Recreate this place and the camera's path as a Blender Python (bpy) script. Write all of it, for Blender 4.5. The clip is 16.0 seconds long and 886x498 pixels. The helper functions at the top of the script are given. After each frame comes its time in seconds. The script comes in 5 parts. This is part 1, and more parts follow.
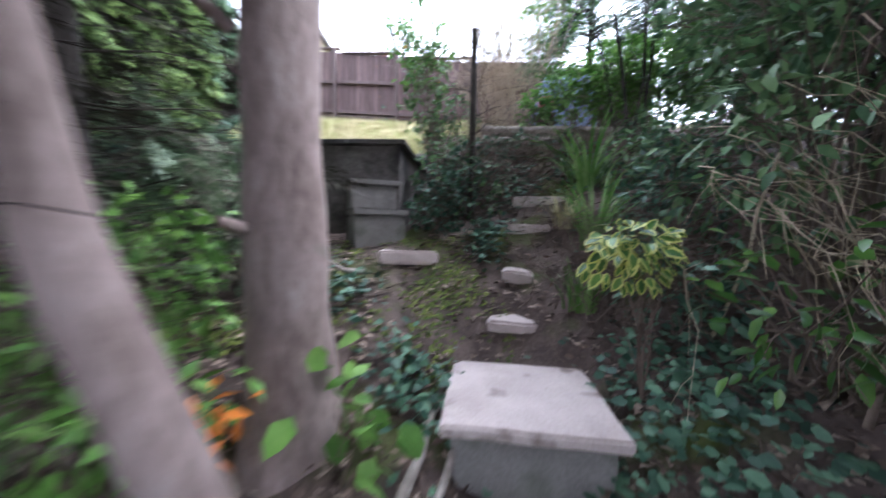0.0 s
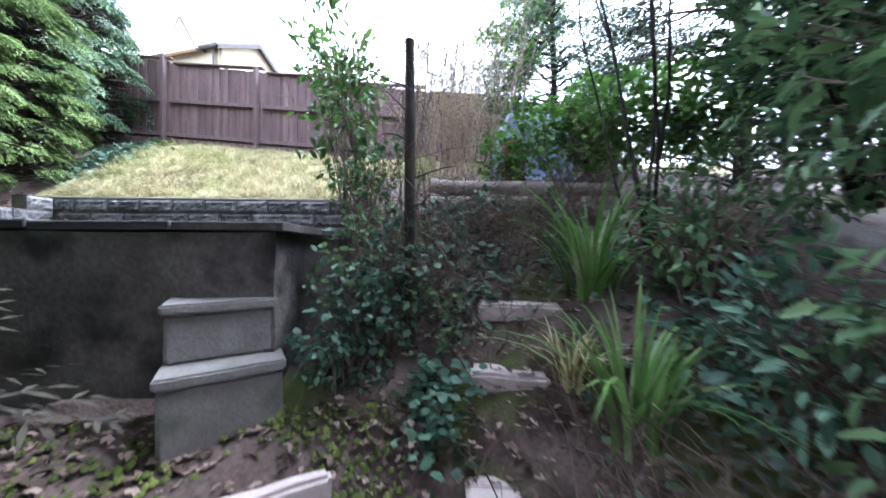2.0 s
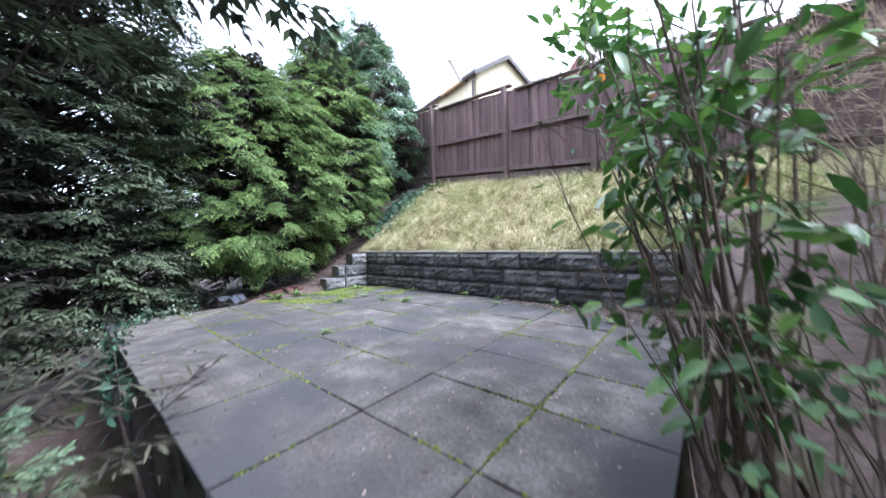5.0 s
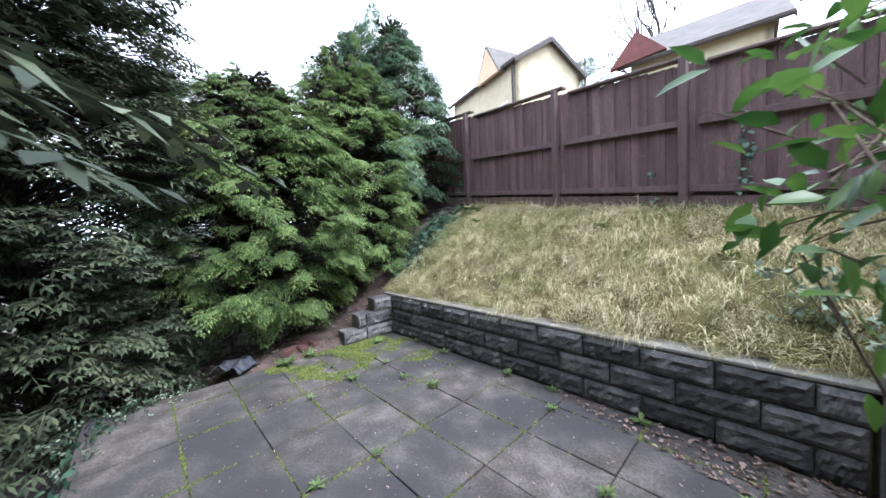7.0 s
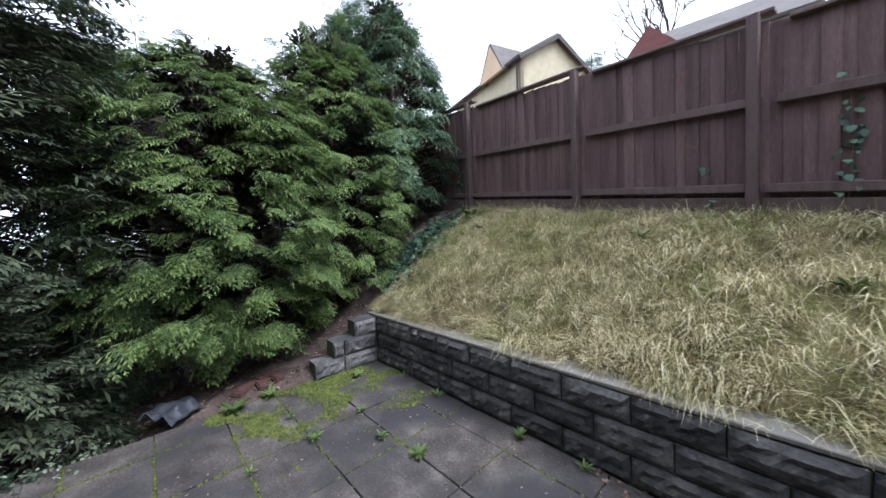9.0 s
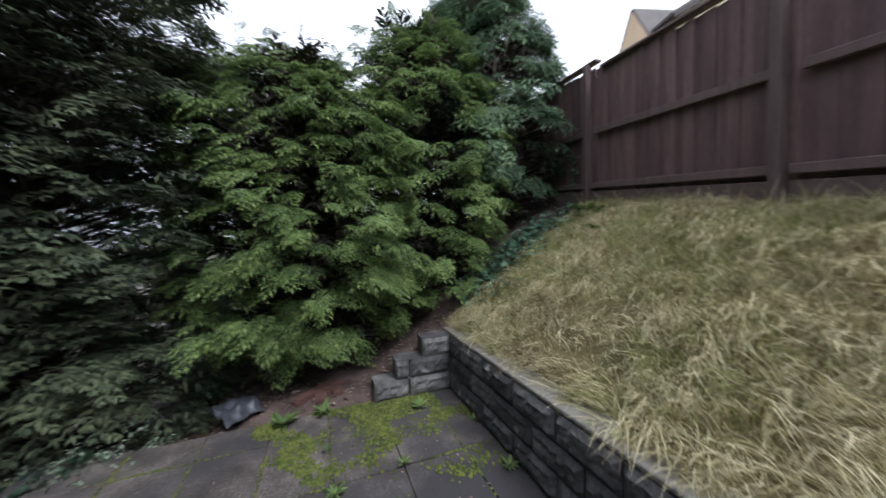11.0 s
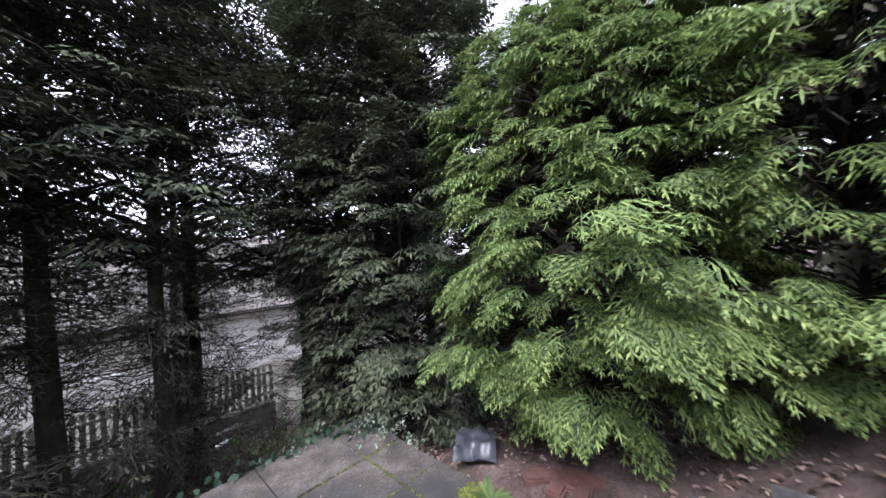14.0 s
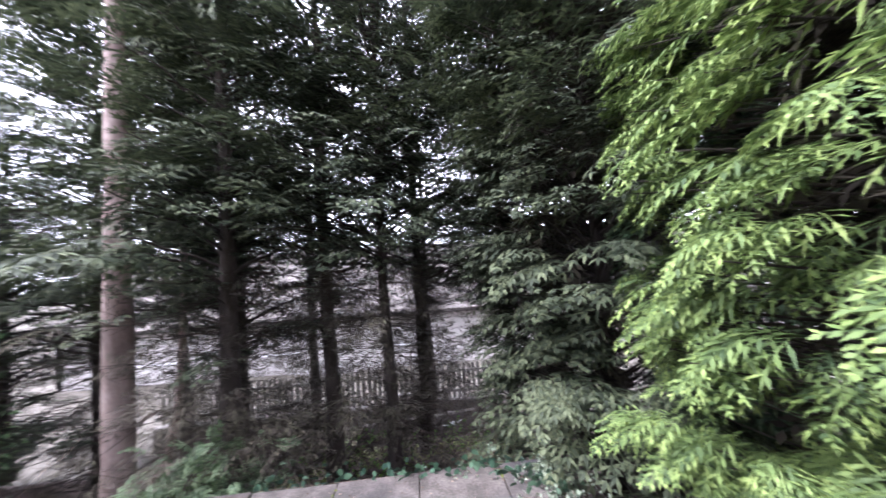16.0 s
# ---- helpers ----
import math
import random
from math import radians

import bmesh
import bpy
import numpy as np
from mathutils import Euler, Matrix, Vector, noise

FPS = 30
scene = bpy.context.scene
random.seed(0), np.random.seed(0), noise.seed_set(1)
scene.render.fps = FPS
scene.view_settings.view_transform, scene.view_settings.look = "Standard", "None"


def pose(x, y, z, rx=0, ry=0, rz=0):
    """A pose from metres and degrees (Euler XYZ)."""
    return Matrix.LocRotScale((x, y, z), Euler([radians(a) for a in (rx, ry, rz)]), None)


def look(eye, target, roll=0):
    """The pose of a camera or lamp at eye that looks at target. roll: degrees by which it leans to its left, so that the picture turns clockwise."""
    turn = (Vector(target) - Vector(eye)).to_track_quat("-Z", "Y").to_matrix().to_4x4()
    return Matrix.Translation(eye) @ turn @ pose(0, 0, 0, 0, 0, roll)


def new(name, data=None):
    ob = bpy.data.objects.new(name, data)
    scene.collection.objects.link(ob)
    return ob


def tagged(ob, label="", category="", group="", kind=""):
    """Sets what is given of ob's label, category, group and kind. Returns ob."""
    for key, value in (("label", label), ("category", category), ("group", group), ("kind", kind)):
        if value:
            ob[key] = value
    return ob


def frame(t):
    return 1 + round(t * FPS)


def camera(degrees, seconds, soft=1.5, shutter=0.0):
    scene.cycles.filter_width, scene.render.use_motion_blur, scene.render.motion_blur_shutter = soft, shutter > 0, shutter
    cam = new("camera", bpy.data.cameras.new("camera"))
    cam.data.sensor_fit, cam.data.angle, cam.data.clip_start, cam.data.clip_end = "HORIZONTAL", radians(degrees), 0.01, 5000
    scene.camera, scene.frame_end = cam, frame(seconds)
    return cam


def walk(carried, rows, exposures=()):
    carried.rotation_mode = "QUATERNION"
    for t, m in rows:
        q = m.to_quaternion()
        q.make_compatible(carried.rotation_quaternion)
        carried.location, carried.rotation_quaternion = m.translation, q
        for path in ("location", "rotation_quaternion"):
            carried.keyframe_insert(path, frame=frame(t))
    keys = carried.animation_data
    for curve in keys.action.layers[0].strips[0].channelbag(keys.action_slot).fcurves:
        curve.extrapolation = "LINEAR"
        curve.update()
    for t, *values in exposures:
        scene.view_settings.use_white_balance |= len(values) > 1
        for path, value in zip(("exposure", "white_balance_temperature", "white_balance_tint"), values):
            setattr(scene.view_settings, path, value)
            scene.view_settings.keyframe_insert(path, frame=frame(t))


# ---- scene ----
cam = camera(108.5, 16.0, shutter=0.5)
EXPOSURE = [(0, 2.95, 5450, 12), (0.5, 2.75, 5450, 12), (2, 3.0, 5250, 12), (4, 2.8, 5200, 12), (6.5, 2.05, 5550, 12), (8, 1.65, 5500, 13), (10.5, 0.8, 5800, 12), (12, 0.75, 5800, 12), (13, 1.15, 5850, 14), (14.5, 2.1, 5800, 22), (16, 2.65, 5800, 23)]
PATH = [
    (0, (4.99, -5.796, -0.724), (4.837, -3.807, -0.865), 1.2),
    (0.5, (5.169, -5.313, -0.707), (5.441, -3.332, -0.692), 0.3),
    (1, (5.194, -5.077, -0.548), (5.611, -3.121, -0.526), -0.0),
    (1.5, (5.193, -4.854, -0.364), (5.456, -2.872, -0.349), 0.2),
    (2, (5.105, -4.6, -0.123), (5.201, -2.602, -0.124), 0.2),
    (2.5, (5.08, -4.346, -0.009), (4.965, -2.349, -0.024), -0.1),
    (3, (4.978, -4.165, 0.172), (4.368, -2.261, 0.148), -0.4),
    (3.5, (4.875, -3.9, 0.22), (3.934, -2.135, 0.179), -1.2),
    (4, (4.727, -3.664, 0.32), (3.511, -2.077, 0.272), -1.8),
    (5.0, (4.52, -3.37, 0.74), (3.24, -1.83, 0.68), -1.9),
    (5.8, (4.29, -3.02, 1.08), (2.95, -1.53, 0.99), -1.9),
    (6.5, (4.087, -2.741, 1.275), (2.688, -1.317, 1.15), -2.0),
    (7, (3.991, -2.646, 1.487), (2.538, -1.276, 1.371), -2.7),
    (7.5, (3.855, -2.506, 1.45), (2.417, -1.122, 1.32), -2.3),
    (8, (3.725, -2.291, 1.61), (2.288, -0.906, 1.489), -2.5),
    (10.5, (3.065, -1.558, 1.444), (1.379, -0.482, 1.41), -1.1),
    (11, (2.982, -1.219, 1.549), (1.122, -0.487, 1.475), -1.2),
    (11.5, (3.005, -0.891, 1.627), (1.011, -0.754, 1.562), -2.2),
    (12, (2.889, -0.7, 1.531), (0.918, -1.041, 1.525), -2.6),
    (12.5, (2.628, -0.546, 1.542), (0.692, -1.048, 1.549), -2.8),
    (13, (2.349, -0.425, 1.533), (0.453, -1.062, 1.535), -2.9),
    (13.5, (1.997, -0.321, 1.484), (0.337, -1.436, 1.524), -3.2),
    (14, (1.681, -0.352, 1.577), (0.206, -1.702, 1.597), -2.7),
    (14.5, (1.397, -0.358, 1.59), (0.07, -1.854, 1.61), -2.9),
    (15, (1.069, -0.445, 1.585), (0.237, -2.263, 1.629), -3.5),
    (15.5, (0.899, -0.56, 1.546), (0.37, -2.487, 1.627), -2.7),
    (16, (0.845, -0.573, 1.572), (0.665, -2.562, 1.674), -3.5),
]
walk(cam, [(t, look(eye, target, roll)) for t, eye, target, roll in PATH], EXPOSURE)

# ---------------------------------------------------------------- world and light
world = bpy.data.worlds.new("overcast_sky")
scene.world = world
world.use_nodes = True
wn, wl = world.node_tree.nodes, world.node_tree.links
wn.clear()
sky = wn.new("ShaderNodeTexSky")
sky.sky_type, sky.sun_disc = "NISHITA", False
sky.sun_elevation, sky.sun_rotation = radians(55), radians(72)
sky.air_density, sky.dust_density = 1.0, 6.0
cloud = wn.new("ShaderNodeHueSaturation")
cloud.inputs["Saturation"].default_value = 0.12
veil = wn.new("ShaderNodeMixRGB")
veil.inputs["Fac"].default_value = 0.6
veil.inputs["Color2"].default_value = (12.0, 12.3, 12.9, 1)
back = wn.new("ShaderNodeBackground")
back.inputs["Strength"].default_value = 0.12
wout = wn.new("ShaderNodeOutputWorld")
wl.new(sky.outputs[0], cloud.inputs["Color"])
wl.new(cloud.outputs[0], veil.inputs["Color1"])
wl.new(veil.outputs[0], back.inputs["Color"])
wl.new(back.outputs[0], wout.inputs["Surface"])
sun_data = bpy.data.lights.new("sun", "SUN")
sun_data.energy, sun_data.angle, sun_data.color = 1.2, radians(25), (1.0, 0.97, 0.93)
sun = new("sun", sun_data)
sun.matrix_world = look((6.7, 2.2, 10.0), (0, 0, 0))

# ---------------------------------------------------------------- materials


def surface(name, colors, scale=6.0, rough=0.85, bump=0.3, fine=60.0, island=0.0, per_object=0.0, translucent=0.0, metal=0.0, stretch=(1, 1, 1), stain=None, spec=0.3):
    """A node material: a ramp of colours over two scales of noise, with relief, and a difference from piece to piece."""
    m = bpy.data.materials.new(name)
    m.use_nodes = True
    n, l = m.node_tree.nodes, m.node_tree.links
    n.clear()
    out = n.new("ShaderNodeOutputMaterial")
    bsdf = n.new("ShaderNodeBsdfPrincipled")
    bsdf.inputs["Roughness"].default_value = rough
    bsdf.inputs["Metallic"].default_value = metal
    bsdf.inputs["Specular IOR Level"].default_value = spec
    geo = n.new("ShaderNodeNewGeometry")
    mp = n.new("ShaderNodeMapping")
    mp.inputs["Scale"].default_value = stretch
    l.new(geo.outputs["Position"], mp.inputs["Vector"])
    big = n.new("ShaderNodeTexNoise")
    big.inputs["Scale"].default_value, big.inputs["Detail"].default_value = scale, 6
    small = n.new("ShaderNodeTexNoise")
    small.inputs["Scale"].default_value, small.inputs["Detail"].default_value = fine, 4
    for t in (big, small):
        l.new(mp.outputs[0], t.inputs["Vector"])
    mix = n.new("ShaderNodeMath")
    mix.operation = "MULTIPLY_ADD"
    mix.inputs[1].default_value = 0.62
    l.new(big.outputs["Fac"], mix.inputs[0])
    part_small = n.new("ShaderNodeMath")
    part_small.operation = "MULTIPLY"
    part_small.inputs[1].default_value = 0.38
    l.new(small.outputs["Fac"], part_small.inputs[0])
    l.new(part_small.outputs[0], mix.inputs[2])
    fac = mix.outputs[0]
    for amount, node, socket in ((island, "ShaderNodeNewGeometry", "Random Per Island"), (per_object, "ShaderNodeObjectInfo", "Random")):
        if amount:
            src = n.new(node)
            add = n.new("ShaderNodeMath")
            add.operation = "MULTIPLY_ADD"
            add.inputs[1].default_value = amount
            shift = n.new("ShaderNodeMath")
            shift.operation = "SUBTRACT"
            shift.inputs[1].default_value = amount * 0.5
            l.new(src.outputs[socket], add.inputs[0])
            l.new(fac, add.inputs[2])
            l.new(add.outputs[0], shift.inputs[0])
            fac = shift.outputs[0]
    ramp = n.new("ShaderNodeValToRGB")
    el = ramp.color_ramp.elements
    k = len(colors)
    while len(el) < k:
        el.new(0.5)
    for i, c in enumerate(colors):
        el[i].position = 0.3 + 0.4 * i / max(1, k - 1)
        el[i].color = (*c, 1)
    l.new(fac, ramp.inputs["Fac"])
    color = ramp.outputs["Color"]
    if stain:
        tint, where, sharp = stain
        sn = n.new("ShaderNodeTexNoise")
        sn.inputs["Scale"].default_value, sn.inputs["Detail"].default_value = where, 8
        l.new(geo.outputs["Position"], sn.inputs["Vector"])
        sr = n.new("ShaderNodeValToRGB")
        sr.color_ramp.elements[0].position, sr.color_ramp.elements[1].position = sharp
        l.new(sn.outputs["Fac"], sr.inputs["Fac"])
        sm = n.new("ShaderNodeMixRGB")
        sm.inputs["Color2"].default_value = (*tint, 1)
        l.new(sr.outputs["Color"], sm.inputs["Fac"])
        l.new(color, sm.inputs["Color1"])
        color = sm.outputs[0]
    l.new(color, bsdf.inputs["Base Color"])
    if bump:
        bp = n.new("ShaderNodeBump")
        bp.inputs["Strength"].default_value, bp.inputs["Distance"].default_value = bump, 0.02
        l.new(mix.outputs[0], bp.inputs["Height"])
        l.new(bp.outputs[0], bsdf.inputs["Normal"])
    if translucent:
        tr = n.new("ShaderNodeBsdfTranslucent")
        l.new(color, tr.inputs["Color"])
        ms = n.new("ShaderNodeMixShader")
        ms.inputs["Fac"].default_value = translucent
        l.new(bsdf.outputs[0], ms.inputs[1])
        l.new(tr.outputs[0], ms.inputs[2])
        l.new(ms.outputs[0], out.inputs["Surface"])
    else:
        l.new(bsdf.outputs[0], out.inputs["Surface"])
    return m


M_SOIL = surface("damp_soil", [(0.035, 0.024, 0.02), (0.085, 0.06, 0.052), (0.15, 0.11, 0.095)], 5, 0.95, 0.9, 45, stain=((0.07, 0.085, 0.02), 1.7, (0.55, 0.68)))
M_TURF = surface("turf_soil", [(0.07, 0.062, 0.028), (0.15, 0.13, 0.06), (0.24, 0.21, 0.105)], 3, 0.95, 0.8, 50)
M_LOW = surface("pale_gravel_ground", [(0.05, 0.044, 0.034), (0.105, 0.094, 0.079), (0.17, 0.151, 0.13)], 0.6, 0.9, 0.3, 20)
M_SLAB = surface("weathered_paving", [(0.036, 0.03, 0.027), (0.08, 0.07, 0.063), (0.18, 0.158, 0.142)], 5.0, 0.88, 0.6, 55, per_object=0.1, stain=((0.044, 0.041, 0.043), 1.1, (0.44, 0.62)))
M_JOINT = surface("mossy_joint", [(0.07, 0.066, 0.045), (0.12, 0.115, 0.075)], 9, 0.95, 0.6, 60)
M_BLOCK = surface("dark_rockface_block", [(0.034, 0.032, 0.032), (0.075, 0.072, 0.072), (0.165, 0.157, 0.15)], 6, 0.85, 0.8, 40, per_object=0.22, stain=((0.30, 0.29, 0.27), 7.0, (0.62, 0.74)))
M_COPE = surface("coping_mortar", [(0.16, 0.15, 0.135), (0.24, 0.225, 0.2)], 6, 0.9, 0.4, 50)
M_RENDER = surface("damp_render", [(0.055, 0.045, 0.042), (0.11, 0.094, 0.087), (0.19, 0.167, 0.152)], 2.2, 0.9, 0.5, 40, stain=((0.028, 0.024, 0.024), 2.6, (0.5, 0.64)))
M_CONC = surface("aged_concrete", [(0.11, 0.1, 0.092), (0.175, 0.158, 0.147), (0.245, 0.226, 0.21)], 5, 0.88, 0.35, 70, stain=((0.1, 0.105, 0.075), 4.0, (0.55, 0.72)))
M_PINK = surface("pinkish_slab", [(0.36, 0.29, 0.27), (0.46, 0.38, 0.355), (0.54, 0.455, 0.43)], 5, 0.9, 0.3, 80, stain=((0.22, 0.17, 0.15), 7, (0.58, 0.7)))
M_FENCE = surface("dark_stained_fence", [(0.07, 0.044, 0.045), (0.12, 0.076, 0.075), (0.2, 0.13, 0.122)], 2.0, 0.75, 0.35, 24, per_object=0.17, stretch=(6, 6, 0.6), stain=((0.24, 0.11, 0.065), 5.0, (0.68, 0.82)))
M_POST = surface("fence_post_wood", [(0.085, 0.058, 0.056), (0.15, 0.105, 0.1)], 3, 0.8, 0.4, 30, per_object=0.15, stretch=(6, 6, 0.7))
M_BARK = surface("pale_scaly_bark", [(0.12, 0.085, 0.075), (0.24, 0.18, 0.165), (0.36, 0.29, 0.27)], 6, 0.9, 0.9, 30, stretch=(1, 1, 0.5), stain=((0.12, 0.15, 0.10), 2.5, (0.6, 0.75)))
M_DARKBARK = surface("dark_bark", [(0.018, 0.014, 0.012), (0.04, 0.032, 0.028), (0.07, 0.058, 0.05)], 7, 0.95, 0.9, 30, stretch=(1, 1, 0.4))
M_TWIG = surface("bare_twig", [(0.09, 0.065, 0.05), (0.17, 0.125, 0.10)], 20, 0.9, 0.2, 90, island=0.3)
M_PALETWIG = surface("bleached_stem", [(0.36, 0.27, 0.19), (0.5, 0.4, 0.3)], 20, 0.9, 0.2, 90, island=0.3)
M_THUJA = surface("bright_cypress_foliage", [(0.046, 0.078, 0.032), (0.116, 0.175, 0.055), (0.21, 0.29, 0.095)], 1.8, 0.6, 0.0, 9, island=0.35, translucent=0.25)
M_THUJATIP = surface("young_cypress_tips", [(0.085, 0.13, 0.046), (0.188, 0.267, 0.08), (0.32, 0.405, 0.137)], 1.8, 0.6, 0.0, 9, island=0.3, translucent=0.3)
M_CYPRESS = surface("deep_cypress_foliage", [(0.035, 0.066, 0.04), (0.078, 0.13, 0.072), (0.15, 0.22, 0.11)], 1.6, 0.6, 0.0, 9, island=0.3, translucent=0.2)
M_CYPRESSTIP = surface("pale_cypress_tips", [(0.07, 0.125, 0.07), (0.14, 0.21, 0.115), (0.24, 0.33, 0.18)], 1.6, 0.6, 0.0, 9, island=0.3, translucent=0.25)
M_DARKFIR = surface("dark_conifer_foliage", [(0.022, 0.031, 0.018), (0.05, 0.064, 0.036), (0.1, 0.12, 0.064)], 1.2, 0.7, 0.0, 8, island=0.4, translucent=0.15)
M_DEADFIR = surface("dry_brown_twigs", [(0.03, 0.022, 0.019), (0.06, 0.045, 0.038)], 3, 0.9, 0.0, 20, island=0.3)
M_LAUREL = surface("glossy_green_leaf", [(0.03, 0.075, 0.016), (0.06, 0.14, 0.026), (0.13, 0.23, 0.045)], 3, 0.35, 0.0, 12, island=0.4, translucent=0.3, spec=0.5)
M_IVY = surface("ivy_leaf", [(0.025, 0.058, 0.037), (0.055, 0.113, 0.07), (0.115, 0.2, 0.122)], 3, 0.5, 0.0, 15, island=0.45, translucent=0.15, spec=0.4)
M_SHRUB = surface("dull_green_leaf", [(0.038, 0.08, 0.036), (0.085, 0.155, 0.064), (0.165, 0.255, 0.105)], 3, 0.5, 0.0, 12, island=0.4, translucent=0.25)
M_FRESH = surface("fresh_green_leaf", [(0.07, 0.15, 0.03), (0.13, 0.26, 0.05), (0.2, 0.34, 0.08)], 3, 0.5, 0.0, 12, island=0.4, translucent=0.35)
M_YELLOW = surface("yellow_leaf_margin", [(0.45, 0.47, 0.09), (0.62, 0.6, 0.2)], 6, 0.45, 0.0, 30, island=0.3, translucent=0.25)
M_WEED = surface("dull_weed_leaf", [(0.06, 0.1, 0.03), (0.11, 0.17, 0.05), (0.18, 0.24, 0.085)], 3, 0.6, 0.0, 20, island=0.4, translucent=0.3)
M_ORANGE = surface("orange_leaf", [(0.55, 0.16, 0.03), (0.75, 0.27, 0.05)], 6, 0.5, 0.0, 30, island=0.3, translucent=0.3)
M_STRAW = surface("straw_grass", [(0.2, 0.165, 0.07), (0.5, 0.43, 0.23), (0.78, 0.71, 0.47)], 1.3, 0.8, 0.0, 9, island=0.85, translucent=0.3)
M_GRASS = surface("green_grass", [(0.15, 0.2, 0.05), (0.29, 0.36, 0.105), (0.42, 0.49, 0.18)], 2, 0.7, 0.0, 9, island=0.4, translucent=0.35)
M_BLADE = surface("broad_blade_leaf", [(0.06, 0.14, 0.025), (0.14, 0.25, 0.06), (0.24, 0.33, 0.13)], 3, 0.5, 0.0, 10, island=0.4, translucent=0.3)
M_MOSS = surface("yellow_moss", [(0.035, 0.048, 0.011), (0.075, 0.092, 0.019), (0.128, 0.142, 0.03)], 8, 0.95, 0.0, 60, island=0.3)
M_LITTER = surface("fallen_leaves", [(0.05, 0.033, 0.024), (0.12, 0.08, 0.06), (0.27, 0.2, 0.16)], 9, 0.85, 0.0, 40, island=0.6)
M_CREAM = surface("cream_brick", [(0.36, 0.31, 0.21), (0.47, 0.42, 0.3)], 3.0, 0.9, 0.15, 14)
M_TILE = surface("grey_brown_roof_tile", [(0.09, 0.08, 0.075), (0.15, 0.135, 0.125)], 2, 0.85, 0.3, 14)
M_REDTILE = surface("red_hung_tile", [(0.10, 0.04, 0.036), (0.15, 0.06, 0.054)], 3, 0.85, 0.3, 14)
M_PEACH = surface("peach_render", [(0.46, 0.34, 0.22), (0.54, 0.41, 0.28)], 1, 0.9, 0.1, 10)
M_TRIM = surface("dark_brown_trim", [(0.03, 0.024, 0.022), (0.05, 0.042, 0.04)], 4, 0.6, 0.1, 20)
M_WHITE = surface("white_paint", [(0.7, 0.7, 0.7), (0.8, 0.8, 0.8)], 4, 0.5, 0.05, 30)
M_GLASS = surface("window_glass", [(0.25, 0.28, 0.32), (0.35, 0.38, 0.42)], 1, 0.08, 0.0, 5, spec=0.8)
M_PICKET = surface("weathered_picket", [(0.33, 0.31, 0.28), (0.45, 0.43, 0.4)], 5, 0.85, 0.2, 40, per_object=0.3)
M_SHEET = surface("grey_plastic_sheet", [(0.035, 0.038, 0.046), (0.08, 0.085, 0.1)], 4, 0.35, 0.3, 20, spec=0.4)
M_BLUE = surface("blue_grey_plastic", [(0.17, 0.22, 0.36), (0.23, 0.29, 0.44)], 4, 0.5, 0.05, 20)
M_RED = surface("faded_red_plastic", [(0.5, 0.12, 0.14), (0.6, 0.18, 0.2)], 4, 0.5, 0.05, 20)
M_LOG = surface("weathered_log", [(0.12, 0.095, 0.08), (0.24, 0.2, 0.175), (0.34, 0.29, 0.26)], 6, 0.9, 0.7, 35, stretch=(0.5, 3, 3))
M_BRICKRED = surface("old_red_brick", [(0.08, 0.042, 0.036), (0.135, 0.068, 0.055)], 6, 0.9, 0.5, 30, per_object=0.2)

# ---------------------------------------------------------------- mesh helpers
RNG = np.random.default_rng(7)


def empty(name, x=0.0, y=0.0, z=0.0, **tags):
    ob = new(name)
    ob.empty_display_size = 0.1
    ob.location = (x, y, z)
    return tagged(ob, **tags)


def link_mesh(name, me, material, parent=None, label="", keep=False):
    mats = material if isinstance(material, (list, tuple)) else [material]
    for m in mats:
        me.materials.append(m)
    ob = new(name, me)
    if parent is not None:
        ob.parent = parent
        if not keep:
            base = Vector((0, 0, 0))
            p = parent
            while p is not None:
                base += p.location
                p = p.parent
            ob.matrix_parent_inverse = Matrix.Translation(-base)
    if label:
        ob["label"] = label
    return ob


def part(name, bm, material, parent=None, label="", smooth=False):
    """One mesh object from a bmesh in world metres, under a thing or a part."""
    me = bpy.data.meshes.new(name)
    bm.to_mesh(me)
    bm.free()
    if smooth:
        me.polygons.foreach_set("use_smooth", [True] * len(me.polygons))
    return link_mesh(name, me, material, parent, label)


def raw(name, verts, faces, material, parent=None, label="", smooth=False):
    me = bpy.data.meshes.new(name)
    me.from_pydata([tuple(v) for v in verts], [], [tuple(f) for f in faces])
    if smooth:
        me.polygons.foreach_set("use_smooth", [True] * len(me.polygons))
    return link_mesh(name, me, material, parent, label)


def scatter(name, tv, tf, mats, material, parent=None, label="", mat_index=None):
    """One joined mesh of many small pieces: template tv, quads tf, at every 3x4 matrix in mats."""
    tv, tf, mats = np.asarray(tv, float), np.asarray(tf, int), np.asarray(mats, float)
    k, n, q = len(mats), len(tv), len(tf)
    v = (np.einsum("kij,nj->kni", mats[:, :, :3], tv) + mats[:, None, :, 3]).reshape(-1, 3)
    f = (tf[None] + (np.arange(k) * n)[:, None, None]).reshape(-1)
    me = bpy.data.meshes.new(name)
    me.vertices.add(len(v))
    me.vertices.foreach_set("co", v.astype(np.float32).ravel())
    me.loops.add(len(f))
    me.loops.foreach_set("vertex_index", f.astype(np.int32))
    me.polygons.add(k * q)
    me.polygons.foreach_set("loop_start", np.arange(0, k * q * 4, 4, dtype=np.int32))
    me.update(calc_edges=True)
    ob = link_mesh(name, me, material, parent, label)
    if mat_index is not None:
        me.polygons.foreach_set("material_index", np.tile(np.asarray(mat_index, np.int32), k))
    return ob


def unit(a):
    a = np.asarray(a, float)
    return a / (np.linalg.norm(a, axis=-1, keepdims=True) + 1e-9)


